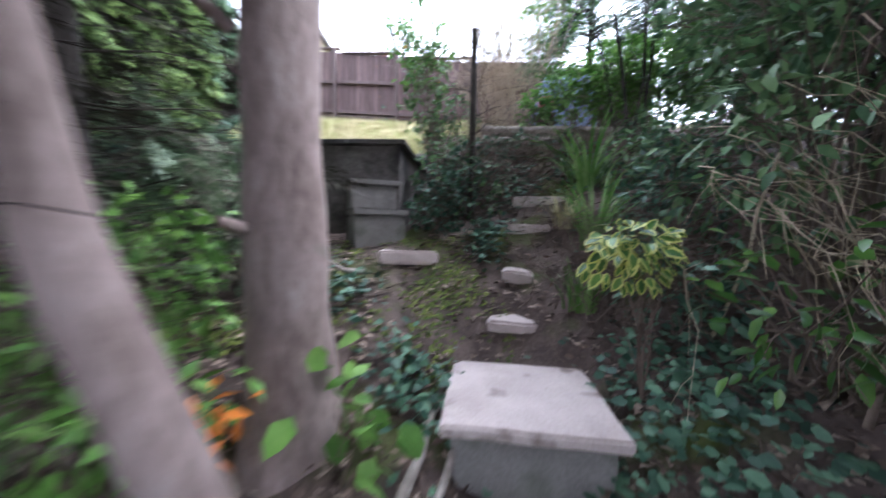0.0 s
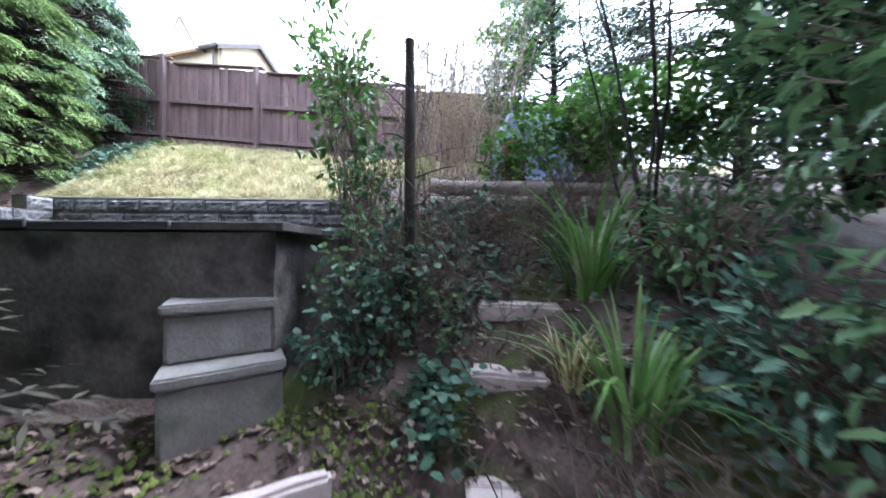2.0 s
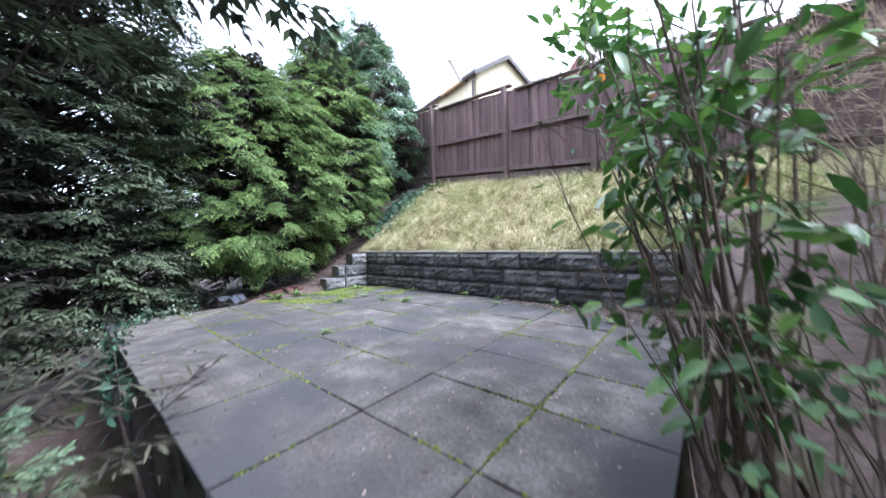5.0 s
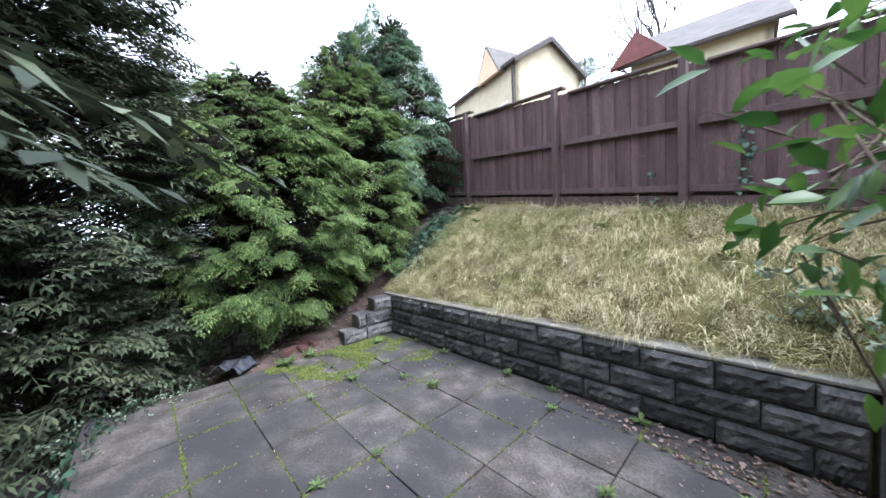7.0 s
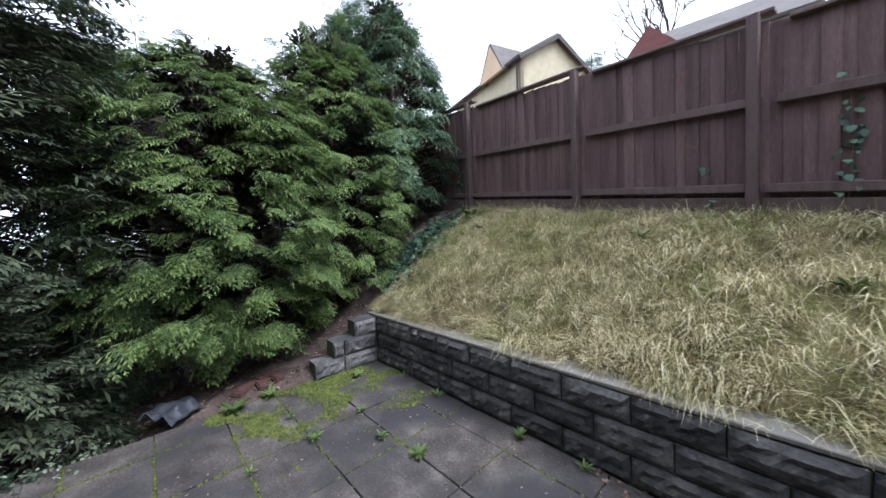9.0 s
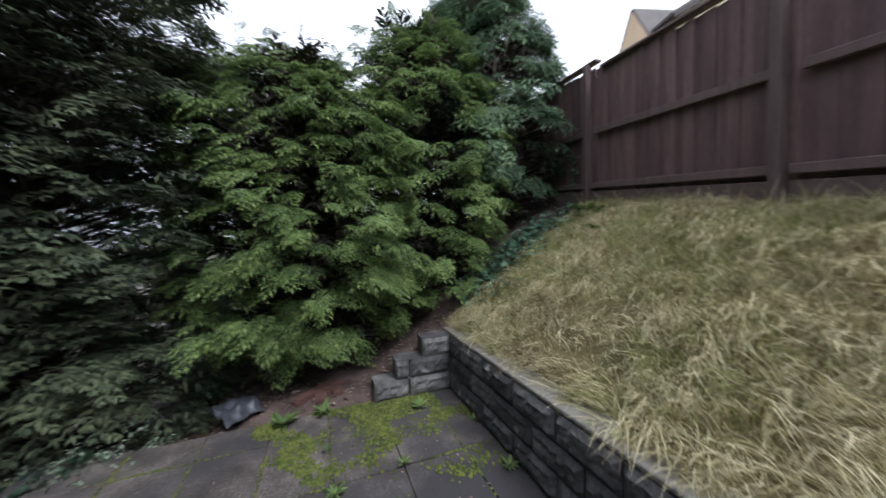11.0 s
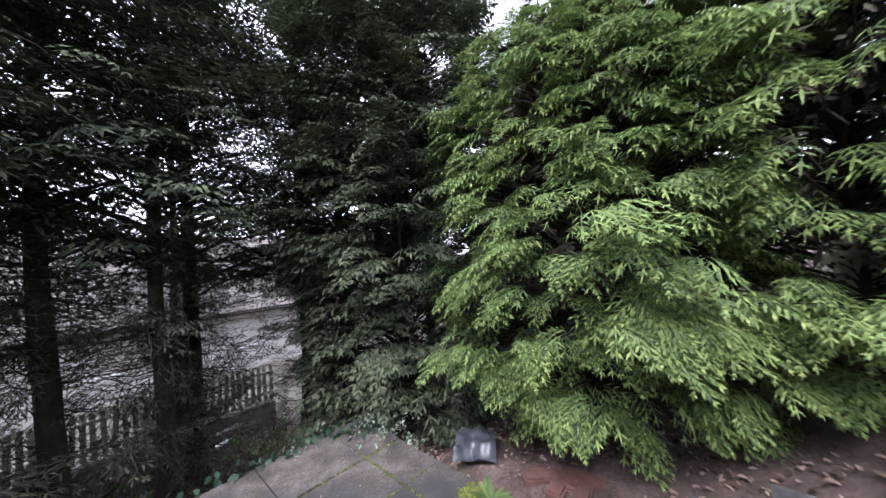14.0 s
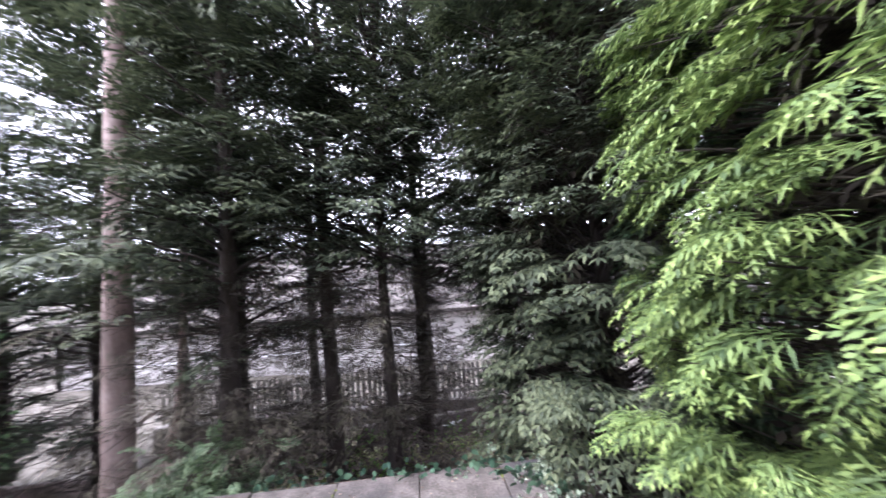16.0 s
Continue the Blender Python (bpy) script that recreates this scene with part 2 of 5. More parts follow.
def placed(pos, forward, up, size):
    """3x4 matrices that lay a template's x along forward and its z near up."""
    f = unit(forward)
    s = unit(np.cross(up, f))
    u = np.cross(f, s)
    size = np.asarray(size, float)
    if size.ndim == 1:
        size = size[:, None]
    return np.concatenate([(f * size)[:, :, None], (s * size)[:, :, None], (u * size)[:, :, None], np.asarray(pos, float)[:, :, None]], axis=2)


def box_bm(bm, x0, x1, y0, y1, z0, z1, bevel=0.0, turn=None):
    res = bmesh.ops.create_cube(bm, size=1.0)
    vs = res["verts"]
    bmesh.ops.scale(bm, vec=(x1 - x0, y1 - y0, z1 - z0), verts=vs)
    bmesh.ops.translate(bm, vec=((x0 + x1) / 2, (y0 + y1) / 2, (z0 + z1) / 2), verts=vs)
    if bevel:
        es = list({e for v in vs for e in v.link_edges})
        res = bmesh.ops.bevel(bm, geom=es, offset=bevel, segments=1, affect="EDGES")
        vs = list({v for f in res["faces"] for v in f.verts} | {v for v in vs if v.is_valid})
    if turn is not None:
        bmesh.ops.transform(bm, matrix=turn, verts=vs)
    return vs


def box_part(name, x0, x1, y0, y1, z0, z1, material, parent=None, bevel=0.004, turn=None, label=""):
    bm = bmesh.new()
    box_bm(bm, x0, x1, y0, y1, z0, z1, bevel, turn)
    return part(name, bm, material, parent, label)


def rough_stone(bm, x0, x1, y0, y1, z0, z1, rough=0.02, cuts=3, turn=None, seed=0.0):
    """A worn slab or stone: a cut-up box whose corners and faces wander."""
    res = bmesh.ops.create_cube(bm, size=1.0)
    vs = res["verts"]
    bmesh.ops.scale(bm, vec=(x1 - x0, y1 - y0, z1 - z0), verts=vs)
    bmesh.ops.translate(bm, vec=((x0 + x1) / 2, (y0 + y1) / 2, (z0 + z1) / 2), verts=vs)
    es = list({e for v in vs for e in v.link_edges})
    bmesh.ops.bevel(bm, geom=es, offset=min(0.015, (z1 - z0) * 0.2), segments=2, affect="EDGES")
    bmesh.ops.subdivide_edges(bm, edges=[e for e in bm.edges if e.calc_length() > 0.09], cuts=cuts, use_grid_fill=True)
    for v in bm.verts:
        p = v.co * 9 + Vector((seed, seed * 2, 0))
        v.co += noise.noise_vector(p) * rough
    if turn is not None:
        bmesh.ops.transform(bm, matrix=turn, verts=bm.verts[:])


def tubes(lines, sides=3):
    """Vertices and quads of tapered stems; each line is (points, start radius, end radius)."""
    vv, ff, base = [], [], 0
    for pts, r0, r1 in lines:
        pts = np.asarray(pts, float)
        n = len(pts)
        t = unit(np.gradient(pts, axis=0))
        ref = np.where(np.abs(t[:, 2:3]) > 0.9, np.array([[1.0, 0, 0]]), np.array([[0, 0, 1.0]]))
        a = unit(np.cross(t, ref))
        b = np.cross(t, a)
        r = np.linspace(r0, r1, n)[:, None, None]
        an = np.linspace(0, 2 * np.pi, sides, endpoint=False)
        ring = pts[:, None, :] + r * (np.cos(an)[None, :, None] * a[:, None, :] + np.sin(an)[None, :, None] * b[:, None, :])
        vv.append(ring.reshape(-1, 3))
        for i in range(n - 1):
            for j in range(sides):
                ff.append((base + i * sides + j, base + i * sides + (j + 1) % sides, base + (i + 1) * sides + (j + 1) % sides, base + (i + 1) * sides + j))
        base += n * sides
    return np.concatenate(vv), ff


def stems(name, lines, material, parent=None, label="", sides=3, smooth=True):
    v, f = tubes(lines, sides)
    return raw(name, v, f, material, parent, label, smooth)


def trunk_mesh(name, pts, r0, r1, material, parent, sides=14, lump=0.12, seed=0.0, label=""):
    pts = np.asarray(pts, float)
    fine = np.stack([np.interp(np.linspace(0, 1, 26), np.linspace(0, 1, len(pts)), pts[:, i]) for i in range(3)], axis=1)
    v, f = tubes([(fine, r0, r1)], sides)
    out = []
    for i, p in enumerate(v):
        ring = i // sides
        c = fine[ring]
        flare = 1 + 0.5 * max(0.0, 1 - ring / 3.5) ** 2
        d = (p - c) * flare * (1 + lump * noise.noise(Vector((p[0] * 7 + seed, p[1] * 7, p[2] * 3))))
        out.append(c + d)
    return raw(name, out, f, material, parent, label, True)


def bent(p0, p1, sag=0.1, n=5, wobble=0.03, rng=RNG):
    s = np.linspace(0, 1, n)[:, None]
    pts = np.asarray(p0) * (1 - s) + np.asarray(p1) * s
    pts[:, 2] += sag * 4 * (s * (1 - s))[:, 0]
    pts[1:-1] += rng.normal(0, wobble, (n - 2, 3))
    return pts


# leaf and frond templates (x along the leaf, z up)
def rhomb(p, d, length, width, drop):
    side = np.array([-d[1], d[0], 0.0])
    mid = p + d * length * 0.45 + np.array([0, 0, -drop * 0.3])
    tip = p + d * length + np.array([0, 0, -drop])
    return [p, mid + side * width, tip, mid - side * width]


def tuft(n=10, seed=2):
    """A ragged conifer twig: short needled shoots all round a thin stem."""
    rng = np.random.default_rng(seed)
    v, f = [], []
    for i in range(n):
        t = (i + 0.5) / n
        p = np.array([t * 0.9, 0, -0.12 * t * t])
        a, e = rng.uniform(0.35, 1.0) * (1 if i % 2 else -1), rng.uniform(-0.5, 0.35)
        d = np.array([math.cos(a) * math.cos(e), math.sin(a) * math.cos(e), math.sin(e)])
        length = (0.42 * (1 - t) + 0.16) * rng.uniform(0.7, 1.3)
        f.append([len(v), len(v) + 1, len(v) + 2, len(v) + 3])
        v.extend(rhomb(p, d, length, 0.066, rng.uniform(0, 0.12)))
    f.append([len(v), len(v) + 1, len(v) + 2, len(v) + 3])
    v.extend([np.array([0, -0.014, 0]), np.array([0.5, -0.014, -0.03]), np.array([1.0, 0, -0.14]), np.array([0.5, 0.014, -0.03])])
    return np.array(v), np.array(f)


NEEDLE_V, NEEDLE_F = tuft()


def bough(n_side, pairs, droop, spread, width, seed, long=0.5):
    """A flat fan of sprays along a bending twig, each spray with lobes on both sides; also tells which lobes are young tips."""
    rng = np.random.default_rng(seed)
    v, f, young = [], [], []

    def add(q, tip):
        f.append([len(v), len(v) + 1, len(v) + 2, len(v) + 3])
        v.extend(q)
        young.append(1 if tip else 0)

    for i in range(n_side):
        for sgn in (-1, 1):
            t = (i + 0.5 + 0.2 * sgn) / n_side * 0.96
            p = np.array([t, 0, 0.10 * math.sin(math.pi * t) - droop * t * t])
            L = (long * (1 - t) ** 0.75 + 0.13) * rng.uniform(0.8, 1.2)
            a = sgn * spread * (1 - 0.4 * t) + rng.normal(0, 0.09)
            d = np.array([math.cos(a), math.sin(a), rng.normal(0, 0.08)])
            for j in range(pairs):
                s = (j + 0.6) / (pairs + 0.4)
                q = p + d * L * s - np.array([0, 0, droop * 1.25 * L * s * s])
                ll = L * (0.40 * (1 - s) + 0.17) * rng.uniform(0.8, 1.25)
                for side in (-1, 1):
                    b = a + side * 0.72
                    add(rhomb(q, np.array([math.cos(b), math.sin(b), 0.0]), ll, width, ll * rng.uniform(0.25, 0.55)), s > 0.72)
            q = p + d * L * 0.62 - np.array([0, 0, droop * 0.48 * L])
            add(rhomb(q, np.array([math.cos(a), math.sin(a), 0.0]), L * 0.36, width, L * (0.10 + droop * 0.7)), True)
            add(rhomb(p, d, L * 0.75, width * 0.45, droop * 0.6 * L), False)
    add([np.array([0, -0.012, 0]), np.array([0.5, -0.01, 0.1 - droop * 0.25]), np.array([1.06, 0, -droop * 1.12]), np.array([0.5, 0.01, 0.1 - droop * 0.25])], False)
    return np.array(v), np.array(f), young


def leaf(width=0.3, fold=0.06, curl=0.16, fine=False):
    xs = [0.0, 0.3, 0.72, 1.0] if fine else [0.0, 0.45, 1.0]
    ws = [0.02, width, width * 0.75, 0.0] if fine else [0.02, width, 0.0]
    v, f = [], []
    for x, w in zip(xs, ws):
        z = -curl * x * x
        v += [(x, -w, z + fold * (w > 0.05)), (x, 0, z), (x, w, z + fold * (w > 0.05))]
    for i in range(len(xs) - 1):
        a = i * 3
        f += [(a, a + 1, a + 4, a + 3), (a + 1, a + 2, a + 5, a + 4)]
    return np.array(v, float), np.array(f)


LEAF_V, LEAF_F = leaf(0.24)
BIG_V, BIG_F = leaf(0.21, 0.05, 0.18, True)
ROUND_V, ROUND_F = leaf(0.36, 0.05, 0.14, True)
BLADE_V = np.array([(0, -.03, 0), (0, .03, 0), (.35, .028, .03), (.35, -.028, .03), (.7, .02, -.02), (.7, -.02, -.02), (1, .002, -.16), (1, -.002, -.16)], float)
BLADE_F = np.array([(0, 1, 2, 3), (3, 2, 4, 5), (5, 4, 6, 7)])
LITTER_V = np.array([(0, -.2, 0), (.5, -.3, .12), (1, 0, .02), (.5, .3, .1), (0, .2, 0), (.5, 0, -.02)], float)
LITTER_F = np.array([(0, 1, 5, 4), (1, 2, 3, 5)])


def random_dirs(n, up=0.0, rng=RNG):
    d = rng.normal(0, 1, (n, 3))
    d[:, 2] += up
    return unit(d)


# ---------------------------------------------------------------- lie of the land
COLS = {
    -40.0: ([-300, -12, -8, -5.5, -3.3, -2, -0.7, 0, 1.2, 2.1, 4, 60, 300], [-3, -2.9, -2.5, -1.5, -0.9, -0.3, 0.2, 0.5, 1.3, 1.95, 2.2, 2.5, 3]),
    -0.2: ([-300, -12, -8, -5.5, -3.3, -2.6, -1.9, -0.7, 0, 1.2, 2.1, 4, 60, 300], [-3, -2.9, -2.3, -1.25, -0.75, -0.35, -0.06, 0.10, 0.5, 1.45, 1.95, 2.2, 2.5, 3]),
    2.0: ([-300, -12, -8, -6, -5, -3.2, 60, 300], [-3, -2.9, -2.3, -1.5, -1.22, -0.98, -0.98, -0.98]),
    4.3: ([-300, -12, -8, -5.8, -4.6, -4, -3.6, -3.2, 60, 300], [-3, -3, -2.8, -2.15, -1.55, -1.18, -0.99, -0.86, -0.86, -0.86]),
    4.5: ([-300, -12, -8, -5.8, -4.6, -4, -3.6, -3.2, -2.8, -2.3, -1.8, -1, 0, 1.2, 4, 60, 300], [-3, -3, -2.8, -2.15, -1.55, -1.2, -1.01, -0.86, -0.7, -0.35, 0.1, 0.4, 0.85, 1.5, 2.0, 2.5, 3]),
    5.3: ([-300, -12, -8, -5.8, -4.6, -4.2, -3.9, -3.4, -3.15, -2.78, -2.4, -2.1, -1, 1.2, 4, 60, 300], [-3, -3, -2.8, -2.22, -1.80, -1.66, -1.53, -1.09, -0.78, -0.58, -0.2, 0.28, 0.5, 1.45, 2.1, 2.5, 3]),
    7.2: ([-300, -12, -8, -5.8, -4.6, -3.6, -2.7, -2, -1, 1.2, 4, 60, 300], [-3, -2.8, -2.3, -1.3, -0.9, -0.4, 0.0, 0.35, 0.6, 1.45, 2.1, 2.5, 3]),
    40.0: ([-300, -12, -8, -5.8, -4.6, -3.6, -2.7, -2, -1, 1.2, 4, 60, 300], [-3, -2.5, -1.8, -0.8, -0.5, -0.1, 0.2, 0.5, 0.7, 1.45, 2.1, 2.5, 3]),
}
PX0, PX1, PY0, PY1 = -0.05, 4.45, -3.12, 0.0
F1, F3 = np.array([-0.25, 2.17]), np.array([3.36, 1.62])


def fence_y(x):
    return F1[1] + (x - F1[0]) * (F3[1] - F1[1]) / (F3[0] - F1[0])


def ground(x, y):
    """Height of the ground at x, y (arrays or numbers)."""
    x, y = np.broadcast_arrays(np.asarray(x, float), np.asarray(y, float))
    ks = sorted(COLS)
    hs = np.stack([np.interp(y, *COLS[k]) for k in ks])
    fx = np.interp(x, ks, np.arange(len(ks)))
    i = np.clip(fx.astype(int), 0, len(ks) - 2)
    w = fx - i
    z = np.take_along_axis(hs, i[None], 0)[0] * (1 - w) + np.take_along_axis(hs, i[None] + 1, 0)[0] * w
    yf = fence_y(x)
    zf = 1.93 - 0.105 * (x + 0.25)
    u = np.clip((y - 0.14) / (yf - 0.14), 0, 1)
    bank = 0.55 + (zf - 0.55) * (1 - (1 - u) ** 1.45) + np.clip(y - yf, 0, 3) * 0.12
    inside = (x > PX0) & (x < 5.0)
    z = np.where(inside & (y >= 0.1), np.where(x > 4.4, bank + (z - bank) * np.clip((x - 4.4) / 0.6, 0, 1), bank), z)
    z = np.where((x > PX0 - 0.05) & (x < PX1 - 0.1) & (y > PY0 + 0.1) & (y < 0.1), -0.09, z)
    z = z - 0.13 * np.exp(-(((x - 5.27) / 0.42) ** 4 + ((y + 4.28) / 0.38) ** 4))
    return z


def axis_steps(lo, hi, step, far):
    fine = np.arange(lo, hi + 1e-6, step)
    grow = np.cumsum(step * 1.35 ** np.arange(1, 26))
    grow = grow[grow < far]
    return np.concatenate([(lo - grow)[::-1], fine, hi + grow])


gx, gy = axis_steps(-5.0, 9.5, 0.1, 420), axis_steps(-9.0, 4.0, 0.1, 420)
GX, GY = np.meshgrid(gx, gy, indexing="ij")
GZ = ground(GX, GY)
near = (np.abs(GX - 2) < 12) & (np.abs(GY + 2) < 12)
rough_z = np.array([noise.fractal(Vector((a * 1.6, b * 1.6, 0.3)), 1.0, 2.0, 4) if c else 0.0 for a, b, c in zip(GX.ravel(), GY.ravel(), near.ravel())]).reshape(GX.shape)
on_patio = (GX > PX0 - 0.1) & (GX < PX1) & (GY > PY0) & (GY < 0.12)
GZ = GZ + np.where(on_patio, 0, rough_z * np.where((GY > 0.3) & (GY < 1.9) & (GX > 0), 0.085, 0.035))
ny = len(gy)
gv = np.stack([GX.ravel(), GY.ravel(), GZ.ravel()], 1)
ii, jj = np.meshgrid(np.arange(len(gx) - 1), np.arange(ny - 1), indexing="ij")
q = (ii * ny + jj).ravel()
gf = np.stack([q, q + ny, q + ny + 1, q + 1], 1)
ident = np.concatenate([np.eye(3), np.zeros((3, 1))], 1)[None]
fcx, fcy = (gx[ii] + gx[ii + 1]).ravel() / 2, (gy[jj] + gy[jj + 1]).ravel() / 2
kind_ix = np.zeros(len(gf), int)
kind_ix[(fcy > 0.1) & (fcx > -0.4)] = 1
kind_ix[(fcy < -7.2)] = 2
terrain = scatter("ground", gv, gf, ident, [M_SOIL, M_TURF, M_LOW], mat_index=kind_ix)
terrain.data.polygons.foreach_set("use_smooth", [True] * len(terrain.data.polygons))
tagged(terrain, "damp sloping garden soil with moss and leaf litter", "ground", kind="structure")

# ---------------------------------------------------------------- patio walls and wall of blocks
wall_front = empty("wall_front", 2.2, -3.0, -1.3, label="dark damp rendered wall under the edge of the patio", category="wall", kind="structure")


def rough_wall(name, x0, x1, y0, y1, z0, z1, parent):
    bm = bmesh.new()
    box_bm(bm, x0, x1, y0, y1, z0, z1)
    bmesh.ops.subdivide_edges(bm, edges=[e for e in bm.edges if e.calc_length() > 0.6], cuts=24, use_grid_fill=True)
    for v in bm.verts:
        v.co += noise.noise_vector(v.co * 5) * 0.012
    return part(name, bm, M_RENDER, parent, smooth=False)


rough_wall("render_face", PX0 + 0.02, PX1 - 0.05, PY0 + 0.03, PY0 + 0.2, -1.6, -0.05, wall_front)
rough_wall("side_face", PX1 - 0.2, PX1 - 0.052, PY0 + 0.203, -0.02, -1.4, -0.05, wall_front)
rough_wall("far_side_face", PX0 + 0.022, PX0 + 0.15, PY0 + 0.203, -0.8, -1.4, -0.05, wall_front)

back_wall = empty("wall_back", 2.2, 0.1, 0.0, label="low retaining wall of dark rock-faced concrete blocks", category="wall", kind="structure")
box_part("mortar_core", -0.17, 4.33, 0.03, 0.2, -0.2, 0.545, M_JOINT, back_wall, 0)
box_part("coping", -0.2, 4.36, 0.012, 0.21, 0.549, 0.578, M_COPE, back_wall, 0.006)


def block_mesh(seed, length=0.42, height=0.172):
    bm = bmesh.new()
    nx, nz = 12, 5
    grid = [[None] * (nz + 1) for _ in range(nx + 1)]
    for i in range(nx + 1):
        for k in range(nz + 1):
            edge = min(i, nx - i, k, nz - k)
            d = 0.0 if edge == 0 else -0.02 - 0.02 * noise.noise(Vector((i * 0.6 + seed * 9.1, k * 0.9, seed))) - 0.012 * noise.noise(Vector((i * 1.9 + seed * 5.1, k * 1.9, seed + 3)))
            grid[i][k] = bm.verts.new((length * i / nx, d, height * k / nz))
    for i in range(nx):
        for k in range(nz):
            bm.faces.new((grid[i][k], grid[i + 1][k], grid[i + 1][k + 1], grid[i][k + 1]))
    rim = [grid[i][0] for i in range(nx + 1)] + [grid[nx][k] for k in range(1, nz + 1)] + [grid[i][nz] for i in range(nx - 1, -1, -1)] + [grid[0][k] for k in range(nz - 1, 0, -1)]
    rear = [bm.verts.new((v.co.x, 0.04, v.co.z)) for v in rim]
    for a in range(len(rim)):
        b = (a + 1) % len(rim)
        bm.faces.new((rim[b], rim[a], rear[a], rear[b]))
    me = bpy.data.meshes.new("block")
    bm.to_mesh(me)
    bm.free()
    me.materials.append(M_BLOCK)
    return me


BLOCKS = [block_mesh(s) for s in range(6)]


def lay_block(parent, m):
    ob = new("block", random.choice(BLOCKS))
    ob.parent = parent
    ob.matrix_parent_inverse = Matrix.Translation(-parent.location)
    ob.matrix_basis = m
    return ob


for course in range(3):
    start = -0.16 if course % 2 == 0 else -0.375
    x = start
    while x < 4.3:
        a, b = max(x, 0.0), min(x + 0.42, 4.32)
        if b - a > 0.06:
            lay_block(back_wall, pose(a, 0.008 + random.uniform(-0.004, 0.004), 0.002 + course * 0.183) @ Matrix.Diagonal(((b - a) / 0.42, 1, 1, 1)))
        x += 0.43

side_wall = empty("wall_return", -0.1, -0.4, 0.0, label="stepped end of dark rock-faced blocks beside the patio", category="wall", kind="structure")
for course, end in ((0, -0.77), (1, -0.56), (2, -0.29)):
    box_part("mortar_core", -0.19, -0.03, end + 0.01, 0.028, course * 0.183 - (0.15 if course == 0 else 0), course * 0.183 + 0.174, M_JOINT, side_wall, 0)
    y = 0.0
    while y > end + 0.05:
        n = max(end, y - 0.42)
        lay_block(side_wall, pose(0.0, n + 0.004, 0.002 + course * 0.183, 0, 0, 90) @ Matrix.Diagonal(((y - n - 0.008) / 0.42, 1, 1, 1)))
        y -= 0.43
    box_part("block_top", -0.2, -0.002, end + 0.005, 0.005, course * 0.183 + 0.176, course * 0.183 + 0.184, M_BLOCK, side_wall, 0)
end_post = empty("concrete_post", 4.40, 0.06, 0.0, label="squat pale concrete post at the end of the block wall", category="post")
bm = bmesh.new()
rough_stone(bm, 4.36, 4.47, 0.0, 0.13, -0.15, 0.66, 0.008, 2)
part("post_shaft", bm, M_CONC, end_post)

# ---------------------------------------------------------------- steps and stones of the lower garden
concrete_steps = empty("concrete_steps", 4.2, -3.25, -1.0, label="two pale concrete steps against the patio wall", category="steps")
TURN = Matrix.Translation((4.118, -3.396, 0)) @ pose(0, 0, 0, 0, 0, 30)


def step_block(u0, u1, n0, n1, z0, z1, tread):
    bm = bmesh.new()
    rough_stone(bm, u0, u1, n0, n1, z0, z1 - 0.045, 0.006, 3, TURN, z1)
    part("riser_block", bm, M_CONC, concrete_steps)
    bm = bmesh.new()
    rough_stone(bm, u0 - 0.012, u1 + 0.012, n0 - 0.02, n1, z1 - 0.045, z1, 0.005, 3, TURN, z1 + 3)
    part("tread", bm, M_CONC, concrete_steps)


step_block(0.0, 0.42, 0.0, 0.40, -1.05, -0.60, 0.1)
step_block(0.0, 0.40, 0.135, 0.42, -0.60, -0.35, 0.1)


def loose_stone(name, cx, cy, cz, lx, ly, lz, angle, material, label, rough=0.012, tilt=(0, 0), category="stone"):
    root = empty(name, cx, cy, cz, label=label, category=category)
    bm = bmesh.new()
    rough_stone(bm, -lx / 2, lx / 2, -ly / 2, ly / 2, -lz, 0, rough, 3, Matrix.Translation((cx, cy, cz)) @ pose(0, 0, 0, tilt[0], tilt[1], angle), cx * 3)
    part("body", bm, material, root)
    return root


loose_stone("kerb_stone", 4.572, -3.555, -0.90, 0.43, 0.075, 0.10, 27, M_PINK, "pale edging stone lying across the path", 0.01, (0, 2))
loose_stone("step_slab", 5.27, -4.32, -1.49, 0.72, 0.62, 0.055, -2, M_PINK, "wide pinkish concrete slab laid as a step", 0.008, category="step")
loose_stone("step_riser", 5.27, -4.34, -1.546, 0.64, 0.52, 0.36, -2, M_CONC, "concrete block carrying the wide step slab", 0.01, category="step")
loose_stone("step_slab", 5.28, -3.72, -1.31, 0.30, 0.17, 0.08, 4, M_PINK, "small pale stone step sunk in the soil", 0.015, (4, 0), "step")
loose_stone("step_slab", 5.36, -3.42, -1.03, 0.22, 0.16, 0.09, -6, M_PINK, "small worn stone step in the path", 0.015, (5, 3), "step")
loose_stone("step_slab", 5.50, -3.05, -0.69, 0.36, 0.26, 0.09, -12, M_PINK, "pale flat stone step littered with leaves", 0.012, (3, 0), "step")
loose_stone("step_slab", 5.64, -2.70, -0.43, 0.46, 0.30, 0.10, -8, M_PINK, "pale flat stone step near the log edging", 0.012, (2, 0), "step")
loose_stone("step_slab", 5.68, -2.42, -0.24, 0.30, 0.2, 0.09, -5, M_CONC, "mossy stone step below the log edging", 0.012, (2, 0), "step")

# ---------------------------------------------------------------- fence at the top of the bank
fence = empty("fence", 1.6, 1.78, 1.7, label="tall dark brown boarded fence with posts and rails", category="fence", kind="structure")
FDIR = unit(F3 - F1)
FANG = math.degrees(math.atan2(FDIR[1], FDIR[0]))
FPOSTS = [-5.7, -3.85, -1.95, 0.0, 2.01, 3.57, 5.25, 7.0, 8.8]
FHIGH = 1.755


def fence_height(s):
    return FHIGH - 0.055 * s


